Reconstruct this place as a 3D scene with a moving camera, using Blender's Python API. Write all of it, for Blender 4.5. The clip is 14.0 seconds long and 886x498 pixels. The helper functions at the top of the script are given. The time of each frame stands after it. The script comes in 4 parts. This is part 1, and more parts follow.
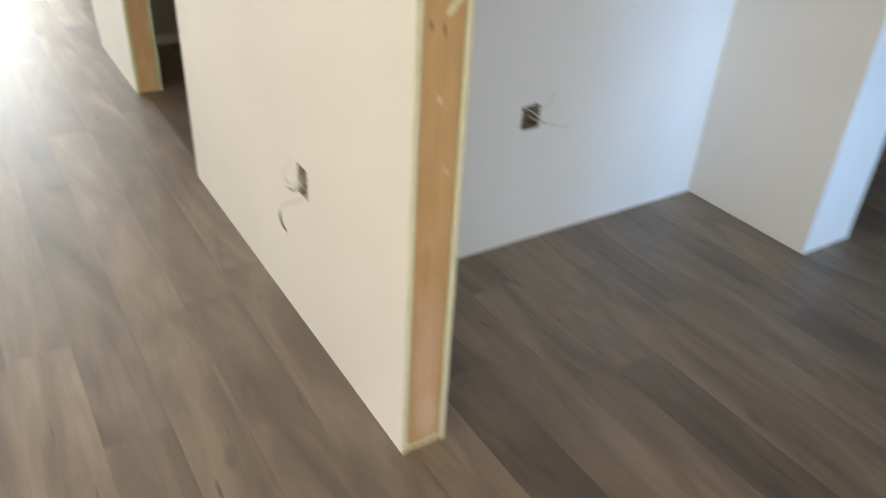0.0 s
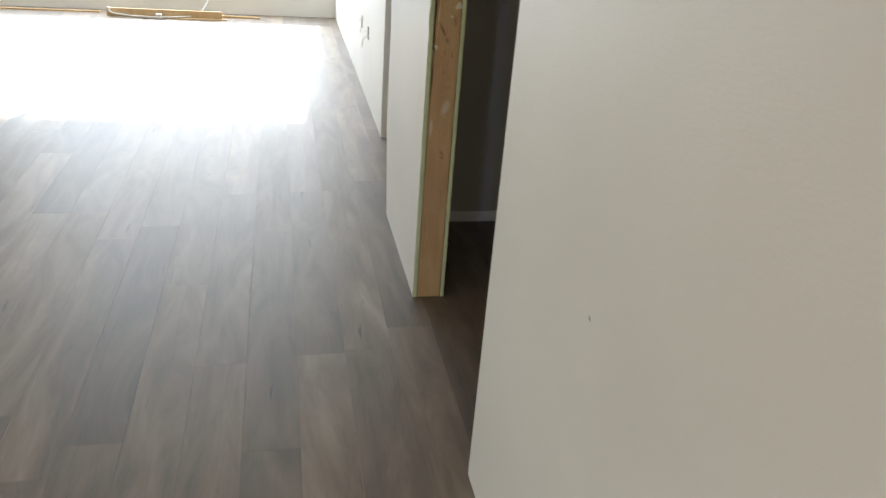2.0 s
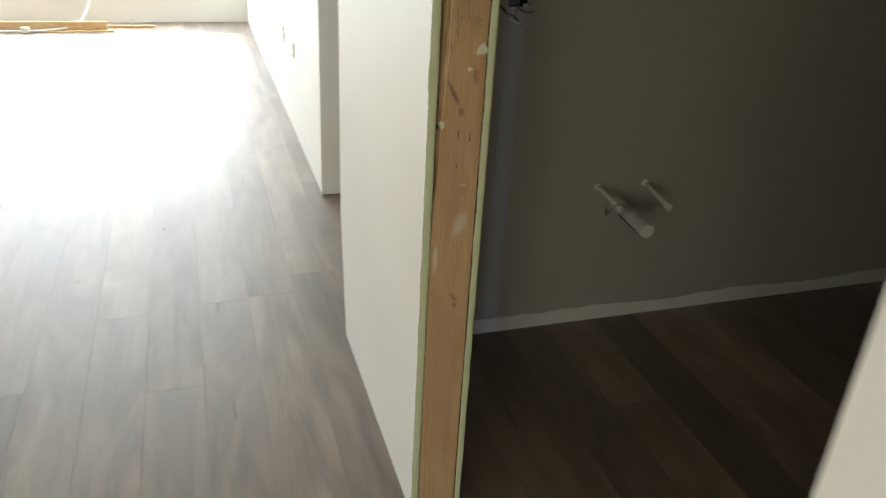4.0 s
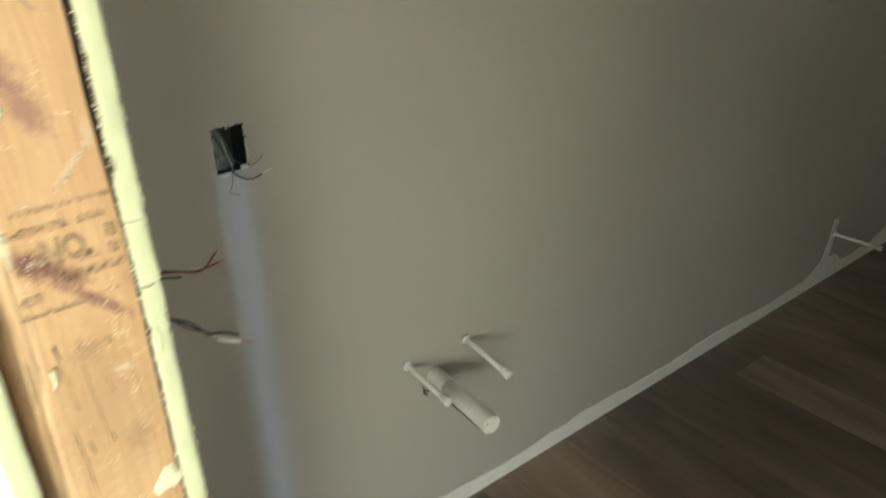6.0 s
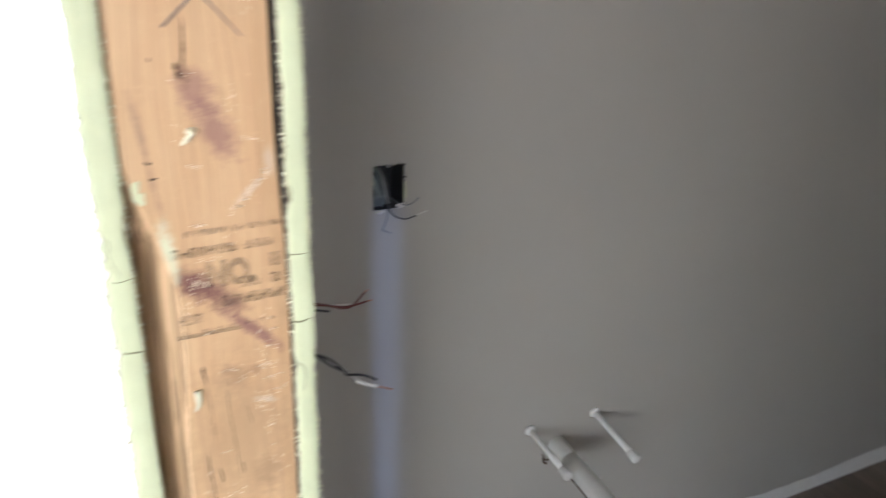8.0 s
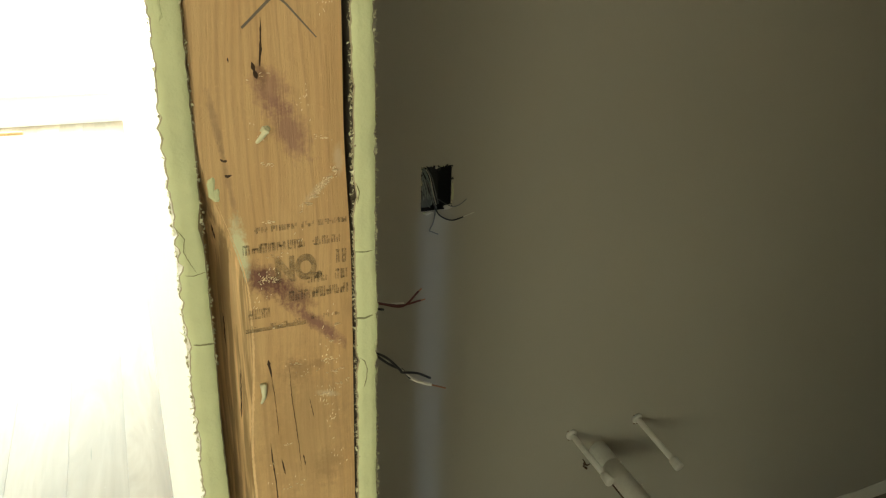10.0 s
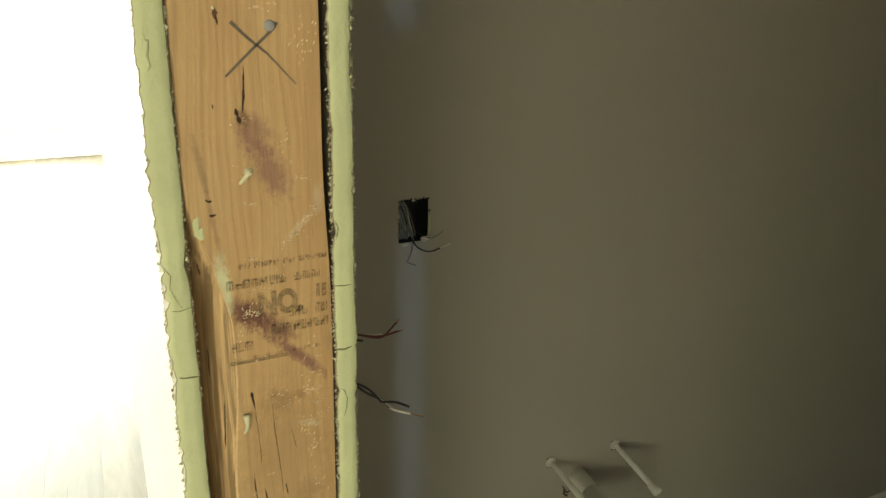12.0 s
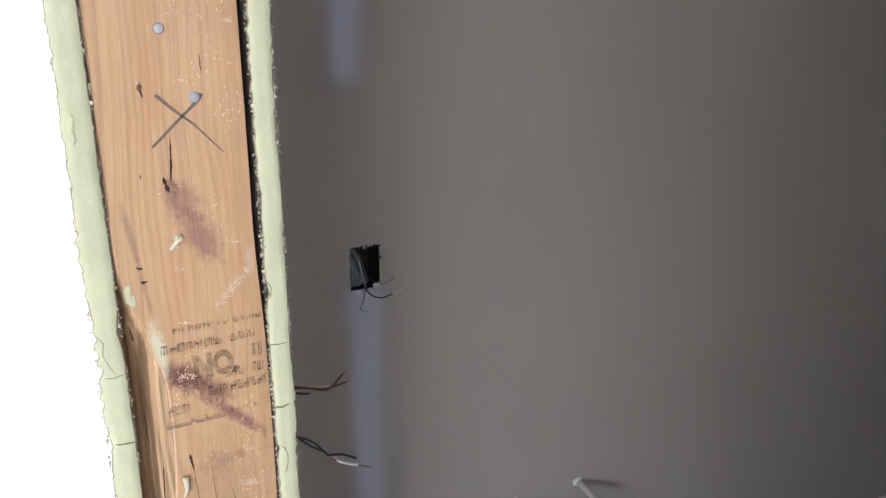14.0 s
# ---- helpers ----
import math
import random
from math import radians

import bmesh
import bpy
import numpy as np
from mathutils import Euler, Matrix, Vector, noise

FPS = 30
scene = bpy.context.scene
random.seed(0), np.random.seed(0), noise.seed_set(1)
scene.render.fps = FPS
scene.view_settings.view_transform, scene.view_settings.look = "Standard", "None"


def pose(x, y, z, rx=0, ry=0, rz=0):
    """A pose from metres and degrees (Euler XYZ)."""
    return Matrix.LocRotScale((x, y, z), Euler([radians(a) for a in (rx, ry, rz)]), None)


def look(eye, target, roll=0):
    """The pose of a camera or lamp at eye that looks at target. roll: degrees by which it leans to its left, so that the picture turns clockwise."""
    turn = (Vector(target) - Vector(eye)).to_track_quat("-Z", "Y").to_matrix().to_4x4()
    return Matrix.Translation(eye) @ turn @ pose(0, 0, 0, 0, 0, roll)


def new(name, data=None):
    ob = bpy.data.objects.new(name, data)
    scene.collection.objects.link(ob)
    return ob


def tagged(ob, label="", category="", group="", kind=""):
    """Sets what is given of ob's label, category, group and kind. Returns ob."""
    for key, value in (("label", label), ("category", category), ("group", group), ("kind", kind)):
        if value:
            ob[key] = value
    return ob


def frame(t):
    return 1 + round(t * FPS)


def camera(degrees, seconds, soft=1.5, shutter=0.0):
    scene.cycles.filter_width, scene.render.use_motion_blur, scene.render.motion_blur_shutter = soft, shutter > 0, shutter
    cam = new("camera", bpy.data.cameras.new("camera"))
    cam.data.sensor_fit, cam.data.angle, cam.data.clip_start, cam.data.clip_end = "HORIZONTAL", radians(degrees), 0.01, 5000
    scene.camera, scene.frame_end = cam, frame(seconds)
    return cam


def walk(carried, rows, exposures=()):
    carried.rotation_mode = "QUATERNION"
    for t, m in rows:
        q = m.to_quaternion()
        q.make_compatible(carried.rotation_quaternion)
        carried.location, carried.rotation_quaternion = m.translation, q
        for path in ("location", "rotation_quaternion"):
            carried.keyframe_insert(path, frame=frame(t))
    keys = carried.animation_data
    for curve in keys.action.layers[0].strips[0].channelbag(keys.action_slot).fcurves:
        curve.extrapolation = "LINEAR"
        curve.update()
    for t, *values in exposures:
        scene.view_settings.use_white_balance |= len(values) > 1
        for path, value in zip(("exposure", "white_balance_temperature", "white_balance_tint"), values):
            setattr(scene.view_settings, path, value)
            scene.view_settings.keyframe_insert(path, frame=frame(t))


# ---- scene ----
cam = camera(60.0, 14.0, soft=1.2, shutter=0.5)
PATH = [
    (0, (-0.699, -1.444, 1.483), (0.238, -0.033, 0.421), 3.5),
    (0.5, (-0.594, -1.126, 1.542), (0.148, 0.47, 0.593), 0.9),
    (1, (-0.58, -0.822, 1.581), (0.079, 0.839, 0.682), 2.9),
    (1.5, (-0.565, -0.514, 1.553), (-0.061, 1.212, 0.678), 3.8),
    (2, (-0.506, -0.176, 1.554), (-0.102, 1.576, 0.678), 4.5),
    (2.2, (-0.471, -0.039, 1.549), (-0.097, 1.721, 0.676), 4.5),
    (4.3, (-0.403, 1.365, 1.456), (0.286, 3.002, 0.538), 2.6),
    (4.5, (-0.39, 1.511, 1.462), (0.408, 3.084, 0.52), 2.6),
    (5, (-0.332, 1.749, 1.501), (0.669, 3.173, 0.516), 1.7),
    (5.5, (-0.187, 1.897, 1.528), (0.866, 3.279, 0.539), -0.1),
    (6, (-0.002, 1.999, 1.579), (1.081, 3.42, 0.68), -1.7),
    (6.5, (0.037, 2.019, 1.569), (1.15, 3.444, 0.714), -1.2),
    (7, (0.04, 2.026, 1.575), (1.117, 3.488, 0.736), -0.6),
    (7.5, (0.039, 2.047, 1.575), (1.021, 3.591, 0.768), -0.1),
    (8, (-0.002, 2.042, 1.573), (0.817, 3.691, 0.793), 1.9),
    (8.2, (-0.021, 2.043, 1.572), (0.735, 3.717, 0.782), 2.6),
    (10.3, (-0.021, 2.044, 1.573), (0.703, 3.743, 0.804), 1.4),
    (10.5, (-0.02, 2.042, 1.57), (0.688, 3.754, 0.817), 1.3),
    (11, (-0.019, 2.047, 1.577), (0.709, 3.755, 0.832), 1.3),
    (11.5, (-0.032, 2.034, 1.578), (0.726, 3.735, 0.847), 1.5),
    (12, (-0.028, 2.022, 1.585), (0.766, 3.717, 0.881), 1.6),
    (12.5, (-0.022, 2.013, 1.592), (0.804, 3.708, 0.926), 1.3),
    (13, (-0.021, 2.012, 1.593), (0.832, 3.706, 0.961), 1.3),
    (13.5, (-0.016, 2.013, 1.593), (0.86, 3.7, 0.972), 1.1),
    (14, (-0.012, 2.001, 1.601), (0.879, 3.686, 0.994), 0.2),
]

EXPOSURES = [
    (0.0, 1.26, 7500, 10), (0.5, 0.86, 7500, 10), (1.0, 0.63, 7200, 9), (2.2, 0.45, 6900, 9), (4.5, 1.18, 7400, 7), (5.0, 1.55, 7900, 11), (5.5, 2.16, 8100, 11), (6.0, 3.17, 6500, 3),
    (6.4, 3.66, 6200, 13), (7.2, 3.54, 6000, 16), (7.7, 3.2, 5800, 16), (8.2, 2.86, 5550, 17), (10.4, 1.87, 8600, -9), (11.5, 1.87, 8600, -9), (13.0, 2.48, 6300, 12), (14.0, 2.71, 5600, 22),
]
walk(cam, [(t, look(eye, target, roll)) for t, eye, target, roll in PATH], EXPOSURES)

# ---- world, sun, window light ----
world = bpy.data.worlds.new("world")
scene.world = world
world.use_nodes = True
wn = world.node_tree
sky = wn.nodes.new("ShaderNodeTexSky")
sky.sky_type = "NISHITA"
sky.sun_disc = False
sky.sun_elevation = radians(26.5)
sky.sun_rotation = radians(4.6)
wn.links.new(sky.outputs[0], wn.nodes["Background"].inputs[0])
wn.nodes["Background"].inputs[1].default_value = 0.15


def lamp(name, kind, energy, color, m, **settings):
    data = bpy.data.lights.new(name, kind)
    data.energy, data.color = energy, color
    for key, value in settings.items():
        if key == "angle":
            data.angle = value
        elif key == "size":
            data.shape, data.size = "RECTANGLE", value
        elif key == "size_y":
            data.size_y = value
        elif key == "spread":
            data.spread = value
    ob = new(name, data)
    ob.matrix_world = m
    return ob


SUN_TO = Vector((-0.08, -1.0, -0.5))
lamp("sun", "SUN", 5.0, (1.0, 0.93, 0.82), look((0, 0, 10), Vector((0, 0, 10)) + SUN_TO), angle=radians(0.5))
# skylight in the big window of the far wall
lamp("skylight_far", "AREA", 122.0, (0.67, 0.815, 1.0), look((-1.79, 8.90, 1.18), (-1.79, 0, 1.0)), size=3.56, size_y=1.8)
# added fill lamps at made-up openings in the unseen west and south walls
lamp("fill_west_far", "AREA", 4.0, (1.0, 0.94, 0.84), look((-4.10, 5.8, 1.45), (-2.4, 5.8, 0.55)), size=3.2, size_y=1.5)
lamp("fill_west_near", "AREA", 7.5, (1.0, 0.92, 0.80), look((-4.05, -1.2, 1.6), (-3.0, -1.2, 0.95)), size=2.6, size_y=0.7)
lamp("fill_southwest", "AREA", 19.0, (1.0, 0.95, 0.87), look((-3.0, -2.88, 1.2), (-3.0, -1.2, 0.6)), size=2.2, size_y=1.4)
lamp("fill_south", "AREA", 9.0, (1.0, 0.95, 0.88), look((-0.85, -2.97, 1.25), (-0.85, 0, 1.25)), size=0.8, size_y=1.0)
# skylight in the window behind the side room
lamp("skylight_side", "AREA", 3.2, (0.20, 0.48, 1.0), look((1.75, -2.97, 0.55), (1.75, 2, 0.60)), size=1.1, size_y=0.86, spread=radians(75))
# extra lamp outside that window, added to put a blue band on the wall
lamp("side_band_fill", "AREA", 6.0, (0.15, 0.43, 1.0), look((1.12, -4.9, 0.62), (1.5, 0, 0.66)), size=0.30, size_y=0.5, spread=radians(60))
# added spot, aimed through slots in the unseen south wall for the blue stripe
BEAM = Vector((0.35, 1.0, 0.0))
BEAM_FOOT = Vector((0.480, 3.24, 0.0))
stripe_from = BEAM_FOOT - BEAM * 10.0 + Vector((0, 0, 0.56))
stripe_lamp = lamp("stripe_spot", "SPOT", 130.0, (0.34, 0.50, 1.0), look(stripe_from, stripe_from + BEAM + Vector((0, 0, 0.047))))
stripe_lamp.data.spot_size, stripe_lamp.data.spot_blend, stripe_lamp.data.shadow_soft_size = radians(12.2), 0.05, 0.011


# ---- materials ----
class Mat:
    """A node material with a few shortcuts."""

    def __init__(self, name, rough=0.6, metal=0.0, spec=0.5):
        self.m = bpy.data.materials.new(name)
        self.m.use_nodes = True
        self.t = self.m.node_tree
        self.b = self.t.nodes["Principled BSDF"]
        self.b.inputs["Roughness"].default_value = rough
        self.b.inputs["Metallic"].default_value = metal
        self.b.inputs["Specular IOR Level"].default_value = spec
        self.co = self.t.nodes.new("ShaderNodeTexCoord").outputs["Object"]

    def node(self, kind, **inputs):
        n = self.t.nodes.new(kind)
        for k, v in inputs.items():
            self.put(n, k.replace("_", " "), v)
        return n

    def put(self, n, key, v):
        s = n.inputs[int(key[1:]) if key[0] == "i" and key[1:].isdigit() else key]
        if isinstance(v, bpy.types.NodeSocket):
            self.t.links.new(v, s)
        else:
            s.default_value = v

    def mapped(self, scale, co=None, rot=(0, 0, 0), loc=(0, 0, 0)):
        n = self.node("ShaderNodeMapping", Vector=co or self.co, Scale=scale, Location=loc)
        n.inputs["Rotation"].default_value = rot
        return n.outputs[0]

    def noise(self, scale, detail=3.0, rough=0.5, co=None, distortion=0.0):
        return self.node("ShaderNodeTexNoise", Vector=co or self.co, Scale=scale, Detail=detail, Roughness=rough, Distortion=distortion).outputs["Fac"]

    def ramp(self, fac, stops):
        n = self.node("ShaderNodeValToRGB", Fac=fac)
        r = n.color_ramp
        while len(r.elements) < len(stops):
            r.elements.new(0.5)
        for e, (p, c) in zip(r.elements, stops):
            e.position = p
            e.color = (*c, 1) if isinstance(c, tuple) else (c, c, c, 1)
        return n.outputs[0]

    def math(self, op, a, b=0.0, c=0.0):
        n = self.t.nodes.new("ShaderNodeMath")
        n.operation = op
        for i, v in enumerate((a, b, c)):
            self.put(n, "i%d" % i, v)
        return n.outputs[0]

    def mix(self, fac, a, b, how="MIX"):
        n = self.t.nodes.new("ShaderNodeMix")
        n.data_type, n.blend_type = "RGBA", how
        for i, v in ((0, fac), (6, a), (7, b)):
            self.put(n, "i%d" % i, (*v, 1) if isinstance(v, tuple) and len(v) == 3 else v)
        return n.outputs[2]

    def bump(self, height, distance=0.001, strength=1.0):
        n = self.node("ShaderNodeBump", Height=height, Distance=distance, Strength=strength)
        if self.b.inputs["Normal"].is_linked:
            self.t.links.new(self.b.inputs["Normal"].links[0].from_socket, n.inputs["Normal"])
        self.t.links.new(n.outputs[0], self.b.inputs["Normal"])

    def color(self, v):
        self.put(self.b, "Base Color", (*v, 1) if isinstance(v, tuple) else v)
        return self

    def rough(self, v):
        self.put(self.b, "Roughness", v)


def shade(c, k):
    return tuple(min(1.0, v * k) for v in c)


def paint(name, c, peel=1.0, rough=0.55):
    """Rolled wall paint on an orange-peel drywall texture."""
    m = Mat(name, rough, spec=0.35)
    broad = m.noise(1.3, 2)
    fine = m.noise(9.0, 4, 0.6)
    col = m.mix(m.ramp(broad, ((0.3, 0.0), (0.7, 1.0))), shade(c, 0.95), shade(c, 1.03))
    scuff = m.ramp(m.noise(3.1, 6, 0.65, distortion=0.6), ((0.66, 0.0), (0.78, 0.35)))
    m.color(m.mix(m.math("MULTIPLY", scuff, m.math("MULTIPLY", fine, 0.5)), col, shade(c, 0.8)))
    blobs = m.ramp(m.noise(170.0, 2, 0.5), ((0.38, 0.0), (0.62, 1.0)))
    m.bump(blobs, 0.0005 * peel, 0.28)
    m.bump(m.noise(28.0, 2), 0.001 * peel, 0.15)
    m.rough(m.math("MULTIPLY_ADD", fine, 0.2, rough - 0.1))
    return m.m


def plain(name, c, rough=0.5, metal=0.0, vary=0.12, scale=60.0, relief=0.0):
    m = Mat(name, rough, metal)
    m.color(m.mix(m.noise(scale, 4, 0.6), shade(c, 1 - vary), shade(c, 1 + vary)))
    if relief:
        m.bump(m.noise(scale * 3, 4, 0.6), relief, 0.8)
    return m.m


def plank_mat(name, single):
    """Grey-brown oak vinyl under a clear wear layer, grain along y; every plank takes its own shade."""
    m = Mat(name, 0.5, spec=0.6)
    if single:
        rnd = m.node("ShaderNodeObjectInfo").outputs["Random"]
    else:
        rnd = m.node("ShaderNodeNewGeometry").outputs["Random Per Island"]
    shift = m.node("ShaderNodeCombineXYZ", X=m.math("MULTIPLY", rnd, 37.0), Y=m.math("MULTIPLY", rnd, 91.0), Z=0.0).outputs[0]
    co = m.node("ShaderNodeVectorMath", i0=m.co, i1=shift).outputs[0]
    cloud = m.noise(1.0, 4, 0.6, co=m.mapped((7, 1.5, 1), co), distortion=0.9)
    streak = m.noise(1.0, 5, 0.6, co=m.mapped((17, 1.1, 1), co), distortion=0.8)
    hair = m.noise(1.0, 3, 0.7, co=m.mapped((330, 9, 1), co))
    base = m.ramp(cloud, ((0.26, (0.098, 0.070, 0.047)), (0.48, (0.182, 0.134, 0.093)), (0.72, (0.278, 0.213, 0.153))))
    base = m.mix(m.ramp(streak, ((0.52, 0.0), (0.74, 0.38))), base, (0.075, 0.054, 0.039))
    base = m.mix(m.ramp(hair, ((0.5, 0.0), (0.8, 0.12))), base, (0.22, 0.18, 0.14))
    pores = m.noise(1.0, 2, 0.5, co=m.mapped((46, 3.2, 1), co), distortion=0.5)
    base = m.mix(m.ramp(pores, ((0.71, 0.0), (0.77, 0.7))), base, (0.035, 0.024, 0.017))
    knots = m.ramp(m.noise(1.0, 2, 0.5, co=m.mapped((9, 3.4, 1), co)), ((0.72, 0.0), (0.80, 0.55)))
    base = m.mix(knots, base, (0.038, 0.025, 0.018))
    tone = m.math("MULTIPLY_ADD", m.math("FRACT", m.math("MULTIPLY", rnd, 7.31)), 0.62, 0.68)
    grey = m.node("ShaderNodeCombineXYZ", X=tone, Y=tone, Z=tone).outputs[0]
    m.color(m.mix(1.0, base, grey, "MULTIPLY"))
    scuffs = m.noise(2.4, 5, 0.6, distortion=0.5)
    wear = m.math("MULTIPLY_ADD", m.math("FRACT", m.math("MULTIPLY", rnd, 3.77)), 0.08, 0.36)
    m.rough(m.math("MULTIPLY_ADD", cloud, 0.16, 0.46))
    m.put(m.b, "Coat Weight", 0.65)
    m.put(m.b, "Coat Roughness", m.math("MULTIPLY_ADD", scuffs, 0.14, wear))
    m.bump(hair, 0.0003, 0.35)
    m.bump(m.noise(2.2, 2), 0.004, 0.12)
    return m.m


def stud_mat(name, stains, c1, c2, streak=0.0):
    """Sawn fir with grain along z; stains are (x, z, half width, half height, lean, colour, strength) ink, plaster and
    tint marks.
    """
    m = Mat(name, 0.62, spec=0.3)
    pos = m.node("ShaderNodeSeparateXYZ", Vector=m.co)
    warp = m.noise(1.0, 3, 0.5, co=m.mapped((14, 14, 3.0)))
    u = m.math("MULTIPLY_ADD", warp, 0.05, pos.outputs[0])
    lines = m.node("ShaderNodeCombineXYZ", X=m.math("MULTIPLY", u, 330.0), Y=0.0, Z=m.math("MULTIPLY", pos.outputs[2], 1.5)).outputs[0]
    rings = m.noise(1.0, 2, 0.5, co=lines)
    fibre = m.noise(1.0, 5, 0.75, co=m.mapped((700, 700, 26)))
    soft = m.noise(1.0, 4, 0.6, co=m.mapped((24, 24, 6)))
    fuzz = m.noise(230.0, 4, 0.7)
    col = m.mix(m.ramp(soft, ((0.3, 0.0), (0.7, 1.0))), c1, c2)
    col = m.mix(m.ramp(rings, ((0.46, 0.0), (0.70, 0.42))), col, shade(c1, 0.63))
    col = m.mix(m.ramp(fibre, ((0.52, 0.0), (0.80, 0.35))), col, shade(c1, 0.62))
    col = m.mix(m.ramp(fuzz, ((0.60, 0.0), (0.80, 0.30))), col, shade(c2, 1.35))
    col = m.mix(m.ramp(m.noise(1.0, 3, 0.6, co=m.mapped((60, 60, 22))), ((0.66, 0.0), (0.80, 0.45))), col, shade(c1, 0.55))
    if streak:
        col = m.mix(m.ramp(m.noise(1.0, 4, 0.6, co=m.mapped((260, 60, 7))), ((0.46, 0.0), (0.56, streak))), col, shade(c1, 0.45))
        col = m.mix(m.ramp(m.noise(1.0, 3, 0.6, co=m.mapped((330, 90, 9), loc=(3, 1, 2))), ((0.55, 0.0), (0.70, streak * 0.8))), col, shade(c2, 1.35))
    edge = m.noise(150.0, 5, 0.8)
    grit = m.noise(1.0, 3, 0.7, co=m.mapped((500, 500, 120)))
    for sx, sz, hw, hh, lean, sc, strength in stains:
        ca, sa = math.cos(lean), math.sin(lean)
        dx, dz = m.math("SUBTRACT", pos.outputs[0], sx), m.math("SUBTRACT", pos.outputs[2], sz)
        a = m.math("DIVIDE", m.math("ADD", m.math("MULTIPLY", dx, ca), m.math("MULTIPLY", dz, sa)), hw)
        b = m.math("DIVIDE", m.math("SUBTRACT", m.math("MULTIPLY", dz, ca), m.math("MULTIPLY", dx, sa)), hh)
        d = m.math("SQRT", m.math("ADD", m.math("MULTIPLY", a, a), m.math("MULTIPLY", b, b)))
        d = m.math("ADD", d, m.math("MULTIPLY_ADD", edge, 1.6, -0.8))
        d = m.math("ADD", d, m.math("MULTIPLY_ADD", grit, 0.8, -0.4))
        col = m.mix(m.ramp(d, ((0.35, strength), (1.25, 0.0))), col, sc)
    m.color(col)
    m.bump(fibre, 0.0006, 0.5)
    m.bump(fuzz, 0.0004, 0.5)
    m.bump(rings, 0.0006, 0.3)
    return m.m


CREAM = paint("cream_wall_paint", (0.80, 0.765, 0.70), 1.25)
GREIGE = paint("greige_wall_paint", (0.45, 0.422, 0.362), 0.35, 0.5)
CEILING = paint("ceiling_paint", (0.82, 0.80, 0.77), 1.6, 0.7)
GYPSUM = plain("moisture_board_edge", (0.58, 0.62, 0.385), 0.85, vary=0.13, scale=45.0, relief=0.0010)
CRUMB = plain("torn_board_paper", (0.66, 0.65, 0.46), 0.9, vary=0.15, scale=200.0)
FACE_PAPER = plain("torn_face_paper", (0.36, 0.32, 0.22), 0.9, vary=0.25, scale=150.0)
CREAM_EDGE = plain("cream_board_edge", (0.63, 0.60, 0.44), 0.85, vary=0.15, scale=45.0, relief=0.0010)
# grey-brown back paper, coloured darker to paint the shade in the stud gap
SHADED_BACK_PAPER = plain("shaded_back_paper", (0.075, 0.060, 0.042), 0.95, vary=0.3, scale=90.0)
BARE = plain("unpainted_white_strip", (0.79, 0.77, 0.71), 0.7, vary=0.10, scale=25.0, relief=0.0006)
PURPLE, PLASTER, DARKRED = (0.17, 0.065, 0.075), (0.70, 0.66, 0.55), (0.12, 0.04, 0.045)
FIR_B = stud_mat("fir_stud", (
    (0.0635, 1.480, 0.0130, 0.018, 0.35, (0.24, 0.115, 0.105), 0.62),
    (0.0735, 1.456, 0.0120, 0.026, 0.45, (0.23, 0.105, 0.10), 0.66),
    (0.075, 1.230, 0.045, 0.085, 0.0, (0.33, 0.22, 0.115), 0.42),
    (0.072, 1.285, 0.014, 0.012, 0.4, (0.25, 0.15, 0.08), 0.45),
    (0.090, 1.200, 0.012, 0.020, 0.0, (0.26, 0.16, 0.085), 0.40),
    (0.058, 1.490, 0.004, 0.010, 0.10, (0.16, 0.08, 0.05), 0.60),
    (0.052, 1.357, 0.0120, 0.024, 0.95, DARKRED, 0.85),
    (0.071, 1.343, 0.0105, 0.020, 0.95, DARKRED, 0.68),
    (0.086, 1.320, 0.0060, 0.032, 0.80, PURPLE, 0.75),
    (0.090, 1.416, 0.0030, 0.018, -0.80, PLASTER, 0.22),
    (0.104, 1.434, 0.0040, 0.014, 0.0, PLASTER, 0.28),
    (0.0385, 1.380, 0.0060, 0.028, 0.08, (0.66, 0.68, 0.46), 0.90),
    (0.030, 1.462, 0.0030, 0.024, 0.15, (0.20, 0.13, 0.09), 0.45),
    (0.035, 1.425, 0.0022, 0.034, 0.12, (0.20, 0.12, 0.08), 0.40),
    (0.068, 1.292, 0.0060, 0.005, 0.0, (0.20, 0.11, 0.06), 0.50),
    (0.086, 1.288, 0.0050, 0.006, 0.0, (0.24, 0.13, 0.07), 0.40),
    (0.092, 1.262, 0.0100, 0.003, -0.3, PLASTER, 0.35),
    (0.050, 1.068, 0.0060, 0.036, 0.45, PURPLE, 0.75),
    (0.068, 1.030, 0.0080, 0.014, 0.2, DARKRED, 0.50),
    (0.079, 0.792, 0.0160, 0.036, -0.3, PLASTER, 0.75),
    (0.030, 0.715, 0.0070, 0.038, 0.0, PLASTER, 0.75),
    (0.060, 0.90, 0.060, 0.16, 0.0, (0.46, 0.24, 0.15), 0.40),
    (0.060, 0.45, 0.060, 0.26, 0.0, (0.46, 0.25, 0.16), 0.45),
    (0.080, 0.880, 0.0120, 0.0025, 0.1, PLASTER, 0.60),
    (0.078, 0.597, 0.0060, 0.010, 0.5, (0.16, 0.09, 0.06), 0.60),
    (0.092, 1.10, 0.0080, 0.026, 0.1, PURPLE, 0.45),
    (0.076, 0.616, 0.0060, 0.016, 0.6, DARKRED, 0.45),
), (0.53, 0.330, 0.165), (0.615, 0.422, 0.228))
WANE = stud_mat("waney_fir_edge", (), (0.53, 0.34, 0.17), (0.72, 0.51, 0.29), 0.75)
